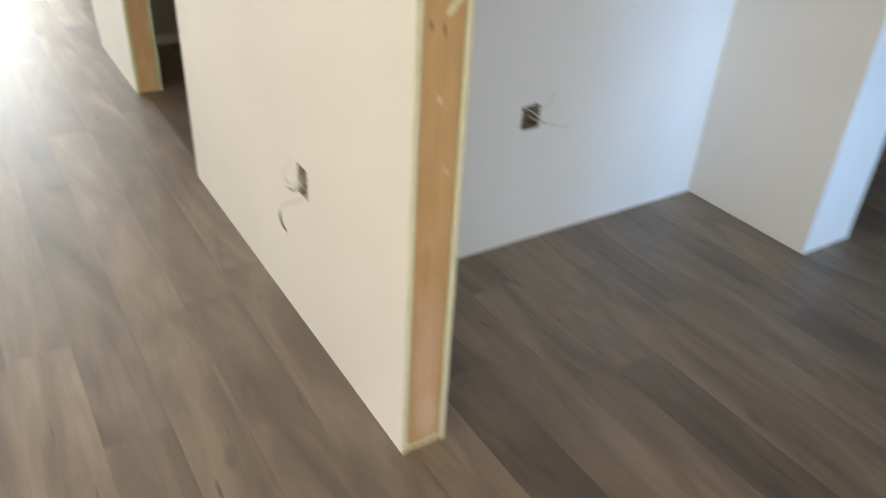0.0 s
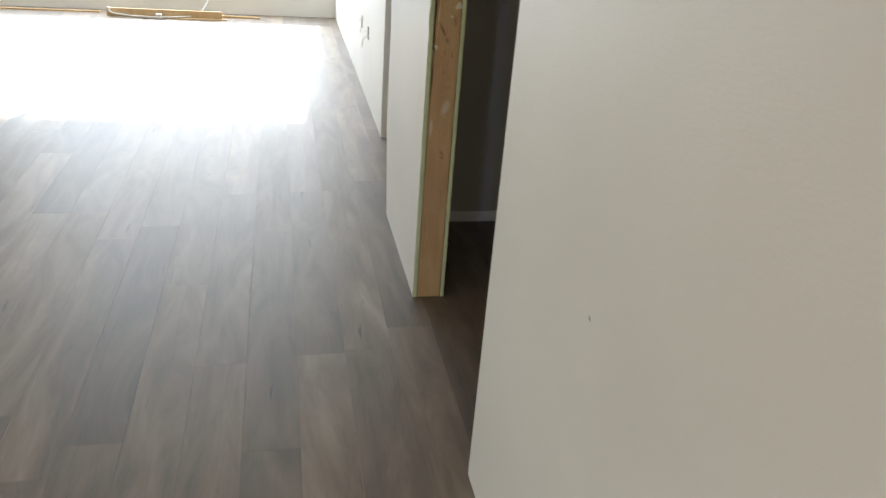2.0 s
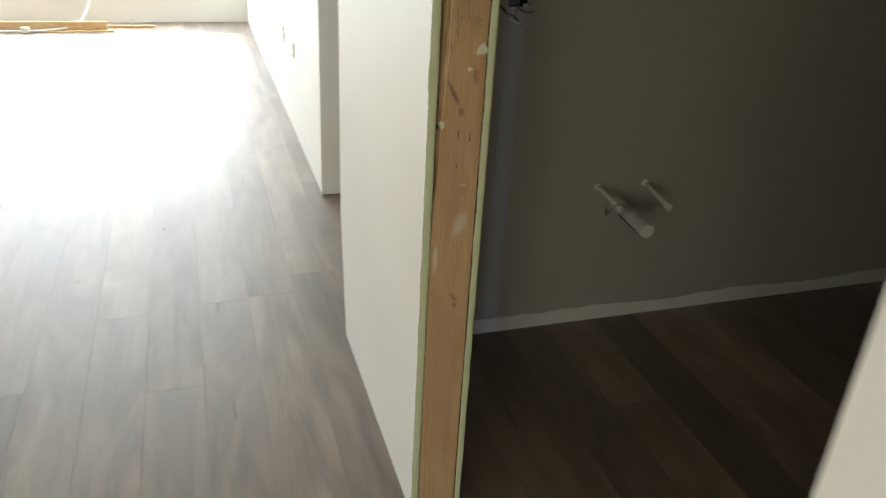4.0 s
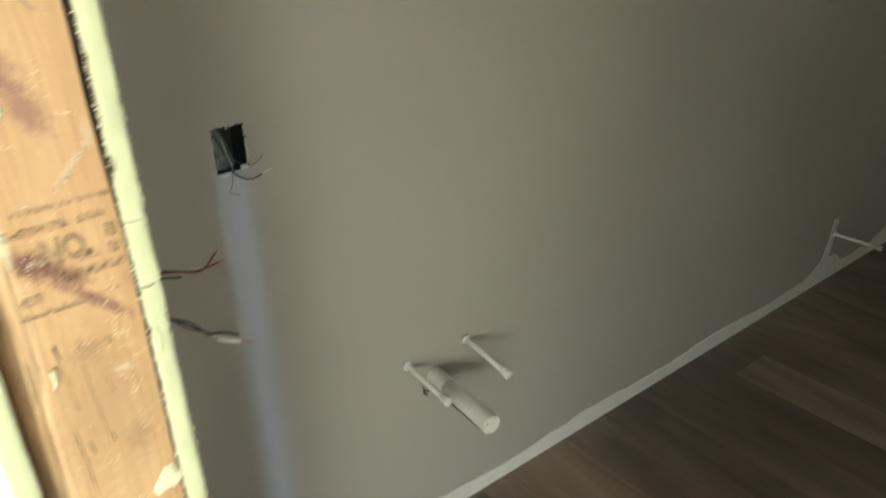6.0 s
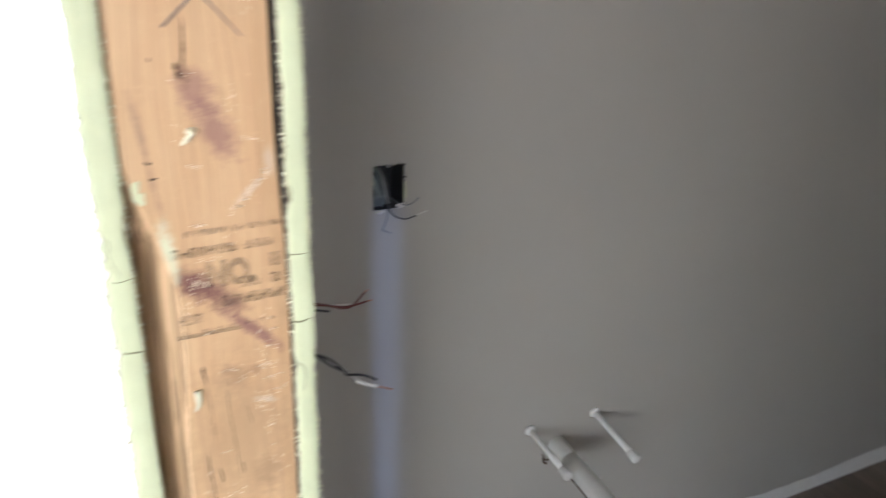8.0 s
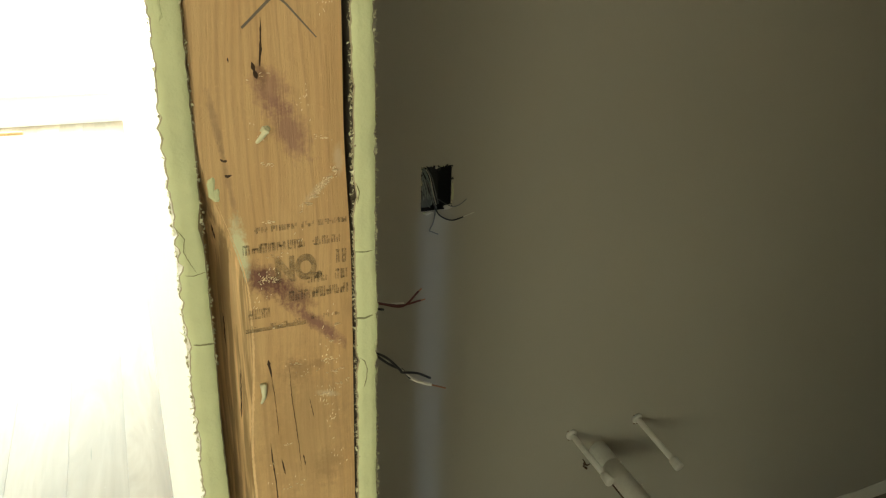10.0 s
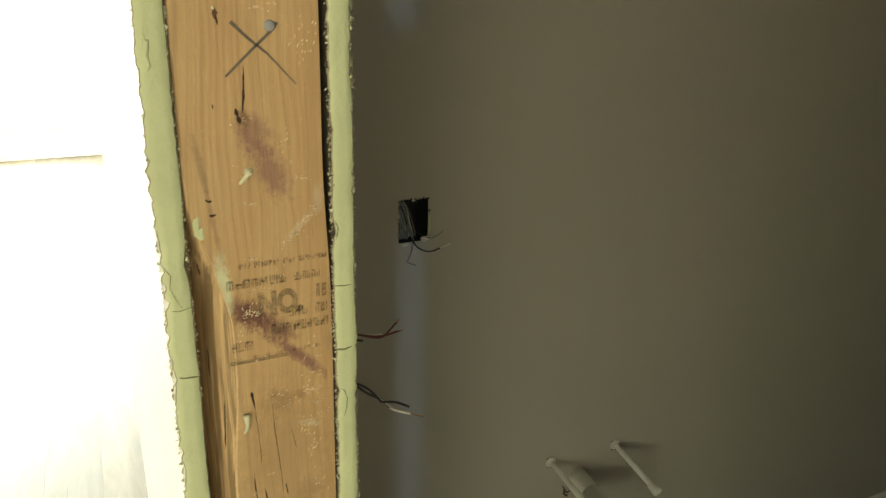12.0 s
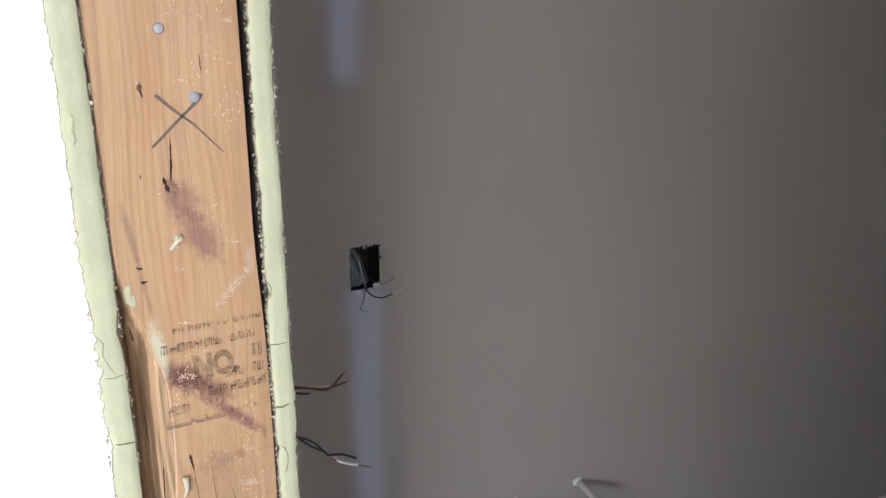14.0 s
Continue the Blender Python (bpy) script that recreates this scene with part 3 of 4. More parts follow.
def wane_b(z):
    k = ease(z, 1.455, 1.345) * (0.40 + 0.60 * ease(z, 0.93, 1.18)) * ease(z, 0.70, 0.90)
    return 0.0225 * k * (1 - 0.24 * ease(z, 1.33, 1.20)) + wob(z * 11, 3, 7, 0.0018) * k, 0.034 * min(1, 1.3 * k)


part("stud", stud_mesh(0.0184, 0.1115, B0 + 0.002, 0.0, HIGH, 4.0, wane_b, lambda z: 0.0006 + 0.0030 * ease(z, 1.36, 1.47) + wob(z * 8, 2, 5, 0.0006)), [FIR_B, WANE], wall_b, "split fir stud with purple ink stains and a grade stamp")
part("stud", block(0.0185, B1 - 0.14, 0, 0.110, PIPE_Y - 0.005, HIGH, 0.002), FIR_B, wall_b)
# pale line along the worn edge, with its highlight painted in
arris = [(0.0195 + wane_b(z)[0], z) for z in (1.415 - 0.012 * k for k in range(36))]
part("arris_highlight", stroke(arris, (0.0010, 0.0020), B0 + 0.0019, lift=0.0003, point=True), plain("pale_arris_highlight", (0.74, 0.53, 0.30), 0.7, vary=0.2, scale=90.0), wall_b, "pale worn edge of the stud with a painted highlight")
for x0, z0, n in ((0.006, 1.330, 4), (0.013, 1.290, 6)):
    run = [(0.0195 + wane_b(z)[0] * x0 / 0.02, z) for z in (z0 - 0.008 * k for k in range(n))]
    part("wane_fissure", stroke(run, 0.0005, B0 + 0.0030 + 0.026 * (1 - x0 / 0.02) ** 1.15 - 0.0008, lift=0.0016, point=True), SPLIT, wall_b)
rng = random.Random(8)
part("torn_paper", crumbs(rng, ((0.0005, B0 + 0.001, 0.1, 1.8), (THICK, B0 + 0.001, 0.1, 1.8), (0.1125, B0 + 0.001, 0.9, 1.75), (0.0005, B0 + 0.002, 1.1, 1.7), (THICK, B0 + 0.002, 1.1, 1.7), (0.0175, B0 + 0.001, 1.3, 1.7)), 1700, 0.0017), CRUMB, wall_b)


def fibres(rng, lines, count, length):
    """Loose paper fibres that stand off upright lines (x, y, z0, z1, way along x)."""
    bm = bmesh.new()
    for _ in range(count):
        x, y, z0, z1, way = rng.choice(lines)
        z, n = rng.uniform(z0, z1), length * rng.uniform(0.25, 1.0) ** 2
        a = Vector((x - way * 0.0004, y + rng.uniform(-0.0002, 0.0015), z))
        b = a + Vector((way * n * rng.uniform(0.3, 0.9), -n * rng.uniform(0.0, 0.4), n * rng.uniform(-0.7, 0.7)))
        c = b + Vector((way * n * rng.uniform(-0.3, 0.6), -n * rng.uniform(-0.2, 0.3), n * rng.uniform(-0.8, 0.8)))
        tube([a, b, c], (0.00034, 0.00016), 3, 2, bm)
    return bm


part("torn_paper", crumbs(rng, ((0.0002, B0 + 0.0015, 1.0, 1.75), (THICK - 0.0002, B0 + 0.0015, 1.0, 1.75), (0.1128, B0 + 0.001, 1.05, 1.72)), 700, 0.0018), FACE_PAPER, wall_b, "brown-grey torn face paper")
part("paper_fibres", fibres(rng, ((0.0, B0 + 0.001, 1.05, 1.75, -1), (THICK, B0 + 0.001, 1.05, 1.75, 1), (THICK, B0 + 0.001, 1.05, 1.75, 1), (0.1125, B0 + 0.001, 1.10, 1.70, -1)), 520, 0.0030), CRUMB, wall_b, "torn fuzzy paper fibres")
F = B0 + 0.0019
part("pencil_cross", stroke([(0.0815, 1.5475), (0.0795, 1.5440), (0.0645, 1.5305), (0.049, 1.5160)], (0.0021, 0.0013), F,
     stroke([(0.054, 1.548), (0.063, 1.539), (0.075, 1.529), (0.092, 1.510)], (0.0023, 0.0007), F)), PENCIL, wall_b, "pencilled X")
part("split", stroke([(0.0600, 1.522), (0.0595, 1.512), (0.0590, 1.504), (0.0578, 1.494)], (0.0006, 0.0017), F, point=True), SPLIT, wall_b)
part("split", stroke([(0.0535, 1.497), (0.0545, 1.492), (0.0560, 1.487)], 0.0022, F, point=True), SPLIT, wall_b)
for pts, w in (
    ([(0.0512, 1.298), (0.0522, 1.290), (0.0530, 1.283)], (0.0018, 0.0010)),
    ([(0.0528, 1.285), (0.0540, 1.268), (0.0550, 1.246), (0.0550, 1.235)], 0.0004),
    ([(0.0490, 1.230), (0.0495, 1.215), (0.0510, 1.195), (0.0520, 1.160)], (0.0011, 0.0005)),
    ([(0.0650, 1.290), (0.0660, 1.262), (0.0690, 1.225), (0.0700, 1.200)], 0.0004),
    ([(0.0560, 1.214), (0.0570, 1.208), (0.0580, 1.200)], 0.0010),
    ([(0.0720, 1.214), (0.0730, 1.204)], 0.0008),
    ([(0.0310, 1.4405), (0.0330, 1.4390), (0.0352, 1.4392)], 0.0013),
    ([(0.0328, 1.4302), (0.0345, 1.4294), (0.0372, 1.4300)], 0.0014),
    ([(0.0640, 0.995), (0.0645, 0.978)], 0.0018),
    ([(0.0640, 0.925), (0.0643, 0.912)], 0.0014),
    ([(0.0880, 0.990), (0.0885, 0.970)], 0.0016),
    ([(0.0400, 1.165), (0.0410, 1.150), (0.0440, 1.140)], 0.0010),
    ([(0.0780, 1.262), (0.0800, 1.250), (0.0810, 1.244)], 0.0004),
    ([(0.0190, 1.010), (0.0195, 0.998)], 0.0040),
    ([(0.0820, 1.572), (0.0826, 1.560)], 0.0006),
    ([(0.0400, 1.500), (0.0403, 1.497)], 0.0010),
    ([(0.0448, 1.5565), (0.0455, 1.552), (0.0466, 1.546)], 0.0013),
    ([(0.0225, 1.400), (0.0240, 1.390)], 0.0008),
):
    part("split", stroke(pts, w, F, point=True), SPLIT, wall_b)
bm = bmesh.new()
rng = random.Random(17)
def mark(a, z, w, h):
    """One worn, unreadable block of a stamp: upright bars and cross bars, heavy and close."""
    x = a
    while x < a + w * 1.25:
        t, lo, hi = rng.uniform(0.0005, 0.0012), rng.choice((-0.5, -0.5, -0.1)), rng.choice((0.5, 0.5, 0.1))
        stroke([(x, z + h * lo), (x + rng.uniform(-0.0002, 0.0002), z + h * hi)], t, F, bm, 0.0004)
        x += t + rng.uniform(0.0001, 0.0011)
    if h > 0.005:
        v = rng.choice((-0.4, 0.0, 0.4))
        stroke([(a, z + h * v), (a + w * rng.uniform(0.4, 1.0), z + h * v)], h * 0.18, F, bm, 0.0004)


for z, h, n, x0, x1, gone in ((1.3945, 0.0042, 22, 0.048, 0.108, 0.08), (1.3820, 0.0070, 12, 0.040, 0.108, 0.08), (1.3690, 0.0110, 2, 0.100, 0.108, 0.0),
                              (1.3560, 0.0080, 9, 0.066, 0.108, 0.15), (1.3450, 0.0080, 8, 0.068, 0.108, 0.15), (1.3360, 0.0080, 3, 0.040, 0.054, 0.0), (1.3265, 0.0028, 16, 0.042, 0.106, 0.35)):
    for k in range(n):
        if rng.random() > gone:
            a = x0 + (x1 - x0) * (k + rng.uniform(0.02, 0.2)) / n
            mark(a, z - 0.002 + 0.02 * (a - 0.045), (x1 - x0) / n * 0.72, h * rng.uniform(0.8, 1.0))
stroke([(0.038, 1.3220), (0.060, 1.3222), (0.078, 1.3224)], 0.0024, F, bm, 0.0004)
part("grade_stamp", bm, INK, wall_b, "worn black stamp")
text = bpy.data.curves.new("stamp_text", "FONT")
text.body, text.size, text.offset = "NO.", 0.0170, 0.0010
holder = bpy.data.objects.new("stamp_text", text)
letters = bpy.data.meshes.new_from_object(holder)
bm = bmesh.new()
bm.from_mesh(letters)
wide = max(v.co.x for v in bm.verts)
for v in bm.verts:
    v.co = Vector((0.0595 + v.co.x * 0.031 / wide, F - 0.0004, 1.3555 + v.co.y * 1.35))
bpy.data.objects.remove(holder)
part("grade_stamp", bm, INK, wall_b, "worn black stamped letters")
bm = bmesh.new()
spots = [(rng.uniform(0.038, 0.107), rng.uniform(1.18, 1.63), rng.uniform(0.003, 0.012)) for _ in range(46)] + [(rng.uniform(0.038, 0.107), rng.uniform(0.35, 1.2), 0.012) for _ in range(26)]
spots += [(0.083 + 0.0035 * k, 1.407 + 0.0040 * k, 0.0026) for k in range(6)] * 3 + [(0.055, 1.357, 0.008)] * 4 + [(0.092, 1.290, 0.007)] * 3 + [(0.088, 1.262, 0.008)] * 4
for cx, cz, wide in spots:
    flat = rng.random() < 0.5
    for _ in range(rng.randint(3, 15)):
        x, z = cx + rng.gauss(0, wide * 0.5), cz + rng.gauss(0, wide * (0.15 if flat else 0.6))
        if not 0.044 < x < 0.108:
            continue
        lean, ln = (rng.gauss(0, 0.25) if flat else rng.gauss(1.3, 0.4)), rng.uniform(0.0003, 0.0022)
        stroke([(x, z), (x + ln * math.cos(lean), z + ln * math.sin(lean))], (rng.uniform(0.0002, 0.0006), 0.0001), F, bm, 0.0005)
part("wood_flecks", bm, plain("pale_splinter", (0.86, 0.72, 0.50), 0.7), wall_b)
for x, z, r in ((0.0770, 1.5455, 0.0035), (0.060, 1.587, 0.0033)):
    nail = part("nail", lathe([(0.0, r), (0.0008, r), (0.0014, r * 0.85), (0.0015, 0.0003)], 16), STEEL, wall_b, "galvanised nail head")
    nail.matrix_world = Matrix.Translation((x, F + 0.0002, z))
bm = lump(rng, 0.0590, F - 0.001, 1.4570, 0.0036, 0.0030, 0.004)
tube([(0.0535, F + 0.001, 1.4490), (0.0555, F - 0.002, 1.4520), (0.0585, F - 0.003, 1.4560)], (0.0012, 0.0018), 7, 3, bm)
part("bent_nail", bm, CRUMB, wall_b, "paint-covered bent nail")
bm = tube([(0.0445, F - 0.001, 1.2655), (0.0465, F - 0.003, 1.272), (0.0465, F - 0.002, 1.281)], (0.0008, 0.0026), 6, 3)
part("plaster_smear", bm, CRUMB, wall_b, smooth=True)
part("plaster_smear", lump(rng, 0.0245, F, 1.4235, 0.0036, 0.0095, 0.0006), GYPSUM, wall_b)
part("plaster_smear", lump(rng, 0.0270, F, 1.4180, 0.0035, 0.0050, 0.0005), GYPSUM, wall_b)
part("plaster_smear", lump(rng, 0.1020, F, 1.1500, 0.0140, 0.0150, 0.0020), CRUMB, wall_b)
part("plaster_smear", lump(rng, 0.0800, F, 1.1140, 0.0065, 0.0060, 0.0020), CRUMB, wall_b)
part("plaster_smear", lump(rng, 0.0300, F, 1.0070, 0.0070, 0.0100, 0.0015), CRUMB, wall_b)
for pts, w in (
    ([(0.0045, 1.3200), (0.008, 1.3190), (0.0175, 1.3185)], 0.0010),
    ([(0.1125, 1.3200), (0.119, 1.3188), (0.1250, 1.3205)], 0.0010),
    ([(0.1125, 1.3700), (0.120, 1.3690), (0.1250, 1.3695)], 0.0005),
    ([(0.1150, 1.2880), (0.1185, 1.2845), (0.1205, 1.2780), (0.1200, 1.2700), (0.1180, 1.2630)], (0.0012, 0.0007)),
    ([(0.002, 1.4000), (0.006, 1.3930), (0.0045, 1.3850), (0.008, 1.3760), (0.011, 1.370)], (0.0006, 0.0006)),
    ([(0.0040, 1.3690), (0.009, 1.3680), (0.0175, 1.3700)], (0.0004, 0.0004)),
    ([(0.1145, 1.4180), (0.1165, 1.4120), (0.1150, 1.4040)], (0.0012, 0.0008)),
):
    part("board_crack", stroke(pts, tuple(0.6 * q for q in w) if isinstance(w, tuple) else 1.0 * w, B0 - 0.0003, lift=0.0004, point=True), plain("crack_shadow", (0.22, 0.22, 0.12), 0.9), wall_b)
part("knot_hole", lump(rng, 0.0454, F, 1.5530, 0.0024, 0.0042, 0.0003), RUST, wall_b, "small brown knot hole")
part("plaster_smear", lump(rng, 0.0446, F - 0.0004, 1.5555, 0.0012, 0.0016, 0.0008), CRUMB, wall_b)
part("plaster_smear", lump(rng, 0.0050, B0 + 0.0004, 1.530, 0.0040, 0.0200, 0.0012), GYPSUM, wall_b)

part("wall_header", slab(A1, B0, 2.36, HIGH, 0.0, THICK, ALONG_Y), [CREAM, GREIGE, CREAM])["kind"] = "structure"

# far partition
wall_c = root("wall_c", (0.18, C0, 0), kind="structure", label="long cream drywall partition with a finished end")
OUT_C = ((5.405, 5.47, 0.445, 0.535), (5.86, 5.925, 0.445, 0.535))
bm = slab(C0, FAR, 0.004, HIGH, CX0, CX0 + 0.016, ALONG_Y, OUT_C)
part("drywall_board", bm, [CREAM, GYPSUM, CREAM], wall_c)
part("drywall_board", slab(C0, FAR, 0.004, HIGH, CX0 + 0.016, CX1, ALONG_Y, [(a - 0.005, b + 0.005, c - 0.005, d + 0.005) for a, b, c, d in OUT_C]), [GYPSUM, CREAM, CREAM], wall_c)

# bathroom and the rooms behind
BOX = (0.453, 0.511, 1.101, 1.183)
part("wall_pipe", slab(0.0175, 3.55, 0, HIGH, PIPE_Y, B1, ALONG_X, [BOX]), [GREIGE, CREAM, CREAM])["kind"] = "structure"
OUT_M = (0.843, 0.918, 0.450, 0.537)
part("wall_mid", slab(0.1115, BLOCK_X, 0, HIGH, MID, MID1, ALONG_X, [OUT_M]), [CREAM, GREIGE, CREAM])["kind"] = "structure"
part("wall_block", slab(BLOCK_X, 2.08, 0, HIGH, BLOCK_Y, 1.40, ALONG_X), [CREAM, GREIGE, CREAM])["kind"] = "structure"
part("wall_closet", slab(2.08, EAST, 0, HIGH, 1.30, 1.40, ALONG_X), [CREAM, GREIGE, CREAM])["kind"] = "structure"
part("wall_closet_front", slab(2.08, EAST, 0, HIGH, BLOCK_Y, BLOCK_Y + 0.1, ALONG_X, [(2.08, 2.95, 0, 2.05)]), [CREAM, CREAM, CREAM])["kind"] = "structure"
part("wall_bath_east", slab(1.40, C0 + 0.01, 0, HIGH, 3.55, 3.65, ALONG_Y), [GREIGE, CREAM, CREAM])["kind"] = "structure"
part("wall_passage", slab(CX1, EAST, 0, HIGH, C0 + 0.01, C0 + 0.11, ALONG_X), [CREAM, CREAM, CREAM])["kind"] = "structure"

# unpainted strip along the foot of the pipe wall
bm = bmesh.new()
rows = []
x = 0.13
while x < 3.55:
    top = 0.054 + wob(x * 3, 1, 2, 0.012) + wob(x * 14, 5, 2, 0.005)
    if x > 2.6:
        top += 0.05 * ease(x, 2.74, 2.88) * ease(x, 3.05, 2.95) + 0.05 * ease(x, 3.25, 3.5)
    rows.append([bm.verts.new(p) for p in ((x, PIPE_Y, 0.0), (x, PIPE_Y - 0.0025, 0.0), (x, PIPE_Y - 0.0025, top - 0.001), (x, PIPE_Y, top))])
    x += 0.018
for r, s in zip(rows, rows[1:]):
    for k in range(3):
        bm.faces.new([r[k], r[k + 1], s[k + 1], s[k]])
base = part("baseboard", bm, BARE)
tagged(base, "uneven unpainted white strip along the wall's foot", "baseboard", kind="structure")
bm = stroke([(2.872, 0.07), (2.890, 0.13), (2.905, 0.20), (2.912, 0.275)], (0.055, 0.030), PIPE_Y, lift=0.002)
stroke([(2.912, 0.235), (2.935, 0.262)], (0.014, 0.008), PIPE_Y, bm, 0.002)
part("unpainted_patch", bm, BARE, base)


# ---- plumbing ----
def aim(base, tip):
    """The pose of a turned body that leaves base along the line to tip."""
    d = (Vector(base) - Vector(tip)).normalized()
    return Matrix.Translation(base) @ Vector((0, 1, 0)).rotation_difference(d).to_matrix().to_4x4()


def supply_stub(base, tip, label):
    ob = root("supply_stub", base, label=label, category="water pipe")
    n = (Vector(tip) - Vector(base)).length
    m = aim(base, tip)
    for name, profile, sides in (
        ("escutcheon", [(-0.002, 0.0135), (0.002, 0.0135), (0.005, 0.0115), (0.006, 0.007)], 20),
        ("pipe", [(-0.02, 0.0068), (0.02, 0.0066), (n * 0.5, 0.0069), (n - 0.022, 0.0069)], 18),
        ("cap", [(n - 0.026, 0.007), (n - 0.024, 0.0098), (n - 0.014, 0.0105), (n - 0.003, 0.0118), (n, 0.0108), (n + 0.001, 0.004)], 18),
    ):
        p = part(name, lathe(profile, sides), PIPE, ob, smooth=True)
        p.matrix_world = m
    grit = random.Random(int(base[0] * 1000))
    for dx, dz in ((-0.006, -0.0135), (0.002, -0.0145), (-0.010, 0.010)):
        part("rust_crumb", lump(grit, base[0] + dx, PIPE_Y, base[2] + dz, 0.0026, 0.0020, 0.0018), RUST, ob)
    return ob


supply_stub((0.828, PIPE_Y, 0.524), (0.834, 3.090, 0.504), "white-painted capped water stub sticking out of the greige wall")
supply_stub((1.006, PIPE_Y, 0.524), (1.014, 3.088, 0.493), "white-painted capped water stub sticking out of the greige wall")
supply_stub((2.915, PIPE_Y, 0.210), (3.030, 3.095, 0.158), "thin white-painted capped toilet supply near the floor")

drain = root("drain_stub", (0.903, PIPE_Y, 0.462), label="white-painted plastic drain pipe sticking out of the greige wall", category="drain pipe")
m = aim((0.905, PIPE_Y, 0.462), (0.893, 3.010, 0.458))
for name, profile, sides in (
    ("hub", [(-0.02, 0.0234), (0.020, 0.0233), (0.040, 0.0229), (0.060, 0.0224), (0.064, 0.0218)], 28),
    ("pipe", [(0.05, 0.0222), (0.150, 0.0224), (0.205, 0.0232), (0.222, 0.0240), (0.2265, 0.0236), (0.2285, 0.0218), (0.2275, 0.0190), (0.2290, 0.0120), (0.2288, 0.0010)], 28),
):
    p = part(name, lathe(profile, sides), PIPE, drain, smooth=False)
    p.matrix_world = m
    p.data.polygons.foreach_set("use_smooth", [len(f.vertices) == 4 for f in p.data.polygons])
rng = random.Random(12)
for x, y, z, r in ((0.9105, 3.160, 0.4838, 0.0030), (0.9060, 3.120, 0.4826, 0.0022), (0.9150, 3.085, 0.4790, 0.0026)):
    part("paint_drip", lump(rng, x, y, z, r, r, r * 0.8), PIPE, drain)
STAIN = plain("brown_specks", (0.10, 0.06, 0.035), 0.9, vary=0.4)
part("dirt_line", tube([(0.8845, 3.175, 0.4440), (0.8800, 3.10, 0.4430), (0.8770, 3.030, 0.4420)], (0.0022, 0.0014), 6, 4), STAIN, drain, "brown dirt along the pipe's underside")
for x, y, z in ((0.8785, 3.012, 0.4690), (0.8990, 3.0098, 0.4765), (0.8740, 3.035, 0.4590), (0.8830, 3.0095, 0.4440)):
    part("rust_speck", lump(rng, x, y, z, 0.0013, 0.0020, 0.0011), STAIN, drain)
bm = tube([(0.866, 3.239, 0.446), (0.871, 3.234, 0.436), (0.869, 3.236, 0.427), (0.877, 3.233, 0.420)], (0.0012, 0.0026), 6, 3)
tube([(0.870, 3.238, 0.434), (0.878, 3.235, 0.428), (0.886, 3.236, 0.429)], (0.0024, 0.0010), 6, 3, bm)
part("ragged_hole_edge", bm, STAIN, drain, "brown ragged edge of the wall hole")


# ---- boxes and wires ----
def wire(points, material, parent, radius=0.0011, bare=0.0, label=""):
    """An insulated wire; bare: the length of copper at its tip."""
    w = part("wire", tube(points, radius, 7, 6), material, parent, label, smooth=True)
    if bare:
        a, b = Vector(points[-2]), Vector(points[-1])
        d = (b - a).normalized()
        part("copper_tip", tube([b - d * 0.002, b + d * bare * 0.5, b + d * bare], 0.0008, 6, 3), COPPER, w, "bare copper", smooth=True)
    return w


def open_box(holes, deep, side, to):
    """A shell with an open front, a little larger than its hole. side: the way the wall faces along w (-1 or 1), at w0."""
    (u0, u1, v0, v1), w0 = holes
    bm = bmesh.new()
    t = 0.002
    wa, wb = w0 - side * 0.001, w0 - side * deep
    for a, b, c, d in ((u0 - t, u0 + 0.001, v0, v1), (u1 - 0.001, u1 + t, v0, v1), (u0, u1, v0 - t, v0 + 0.001), (u0, u1, v1 - 0.001, v1 + t)):
        p, q = to(a, c, min(wa, wb)), to(b, d, max(wa, wb))
        block(*(min(i, j) for i, j in zip(p, q)), *(max(i, j) for i, j in zip(p, q)), 0, bm)
    p, q = to(u0, v0, wb), to(u1, v1, wb - side * t)
    block(*(min(i, j) for i, j in zip(p, q)), *(max(i, j) for i, j in zip(p, q)), 0, bm)
    return bm


gang = root("switch_box", (0.482, PIPE_Y, 1.142), label="open dark blue electrical box with loose wires in the greige wall", category="electrical box")
part("box_shell", open_box((BOX, PIPE_Y), 0.060, -1, ALONG_X), BOXBLUE, gang)
bm = bmesh.new()
for k in range(5):
    x = 0.457 + 0.0035 * k
    tube([(x, PIPE_Y + 0.05, 1.178), (x + 0.001, PIPE_Y + 0.022, 1.160), (x + 0.004 + 0.001 * k, PIPE_Y + 0.012, 1.132), (x + 0.008, PIPE_Y + 0.016, 1.106)], 0.0016, 6, 5, bm)
part("wire_bundle", bm, plain("grey_green_bundle", (0.30, 0.36, 0.35), 0.6, vary=0.5, scale=120.0), gang, "grey-green bundle of wires", smooth=True)
part("clamp", block(0.457, PIPE_Y + 0.012, 1.103, 0.478, PIPE_Y + 0.05, 1.128, 0.003), plain("blue_grey_clamp", (0.15, 0.17, 0.18), 0.5, vary=0.3), gang)
part("screw_ear", block(0.472, PIPE_Y + 0.001, 1.174, 0.490, PIPE_Y + 0.006, 1.184, 0.0015), BOXBLUE, gang)
bm = stroke([(0.5125, 1.150), (0.5135, 1.135), (0.513, 1.118)], (0.002, 0.004), PIPE_Y, lift=0.0015)
part("chipped_edge", bm, GYPSUM, gang, "pale chipped gypsum")
part("chipped_edge", stroke([(0.468, 1.0985), (0.457, 1.0980)], 0.003, PIPE_Y, lift=0.0015), GYPSUM, gang, "pale chipped gypsum")
rng = random.Random(31)
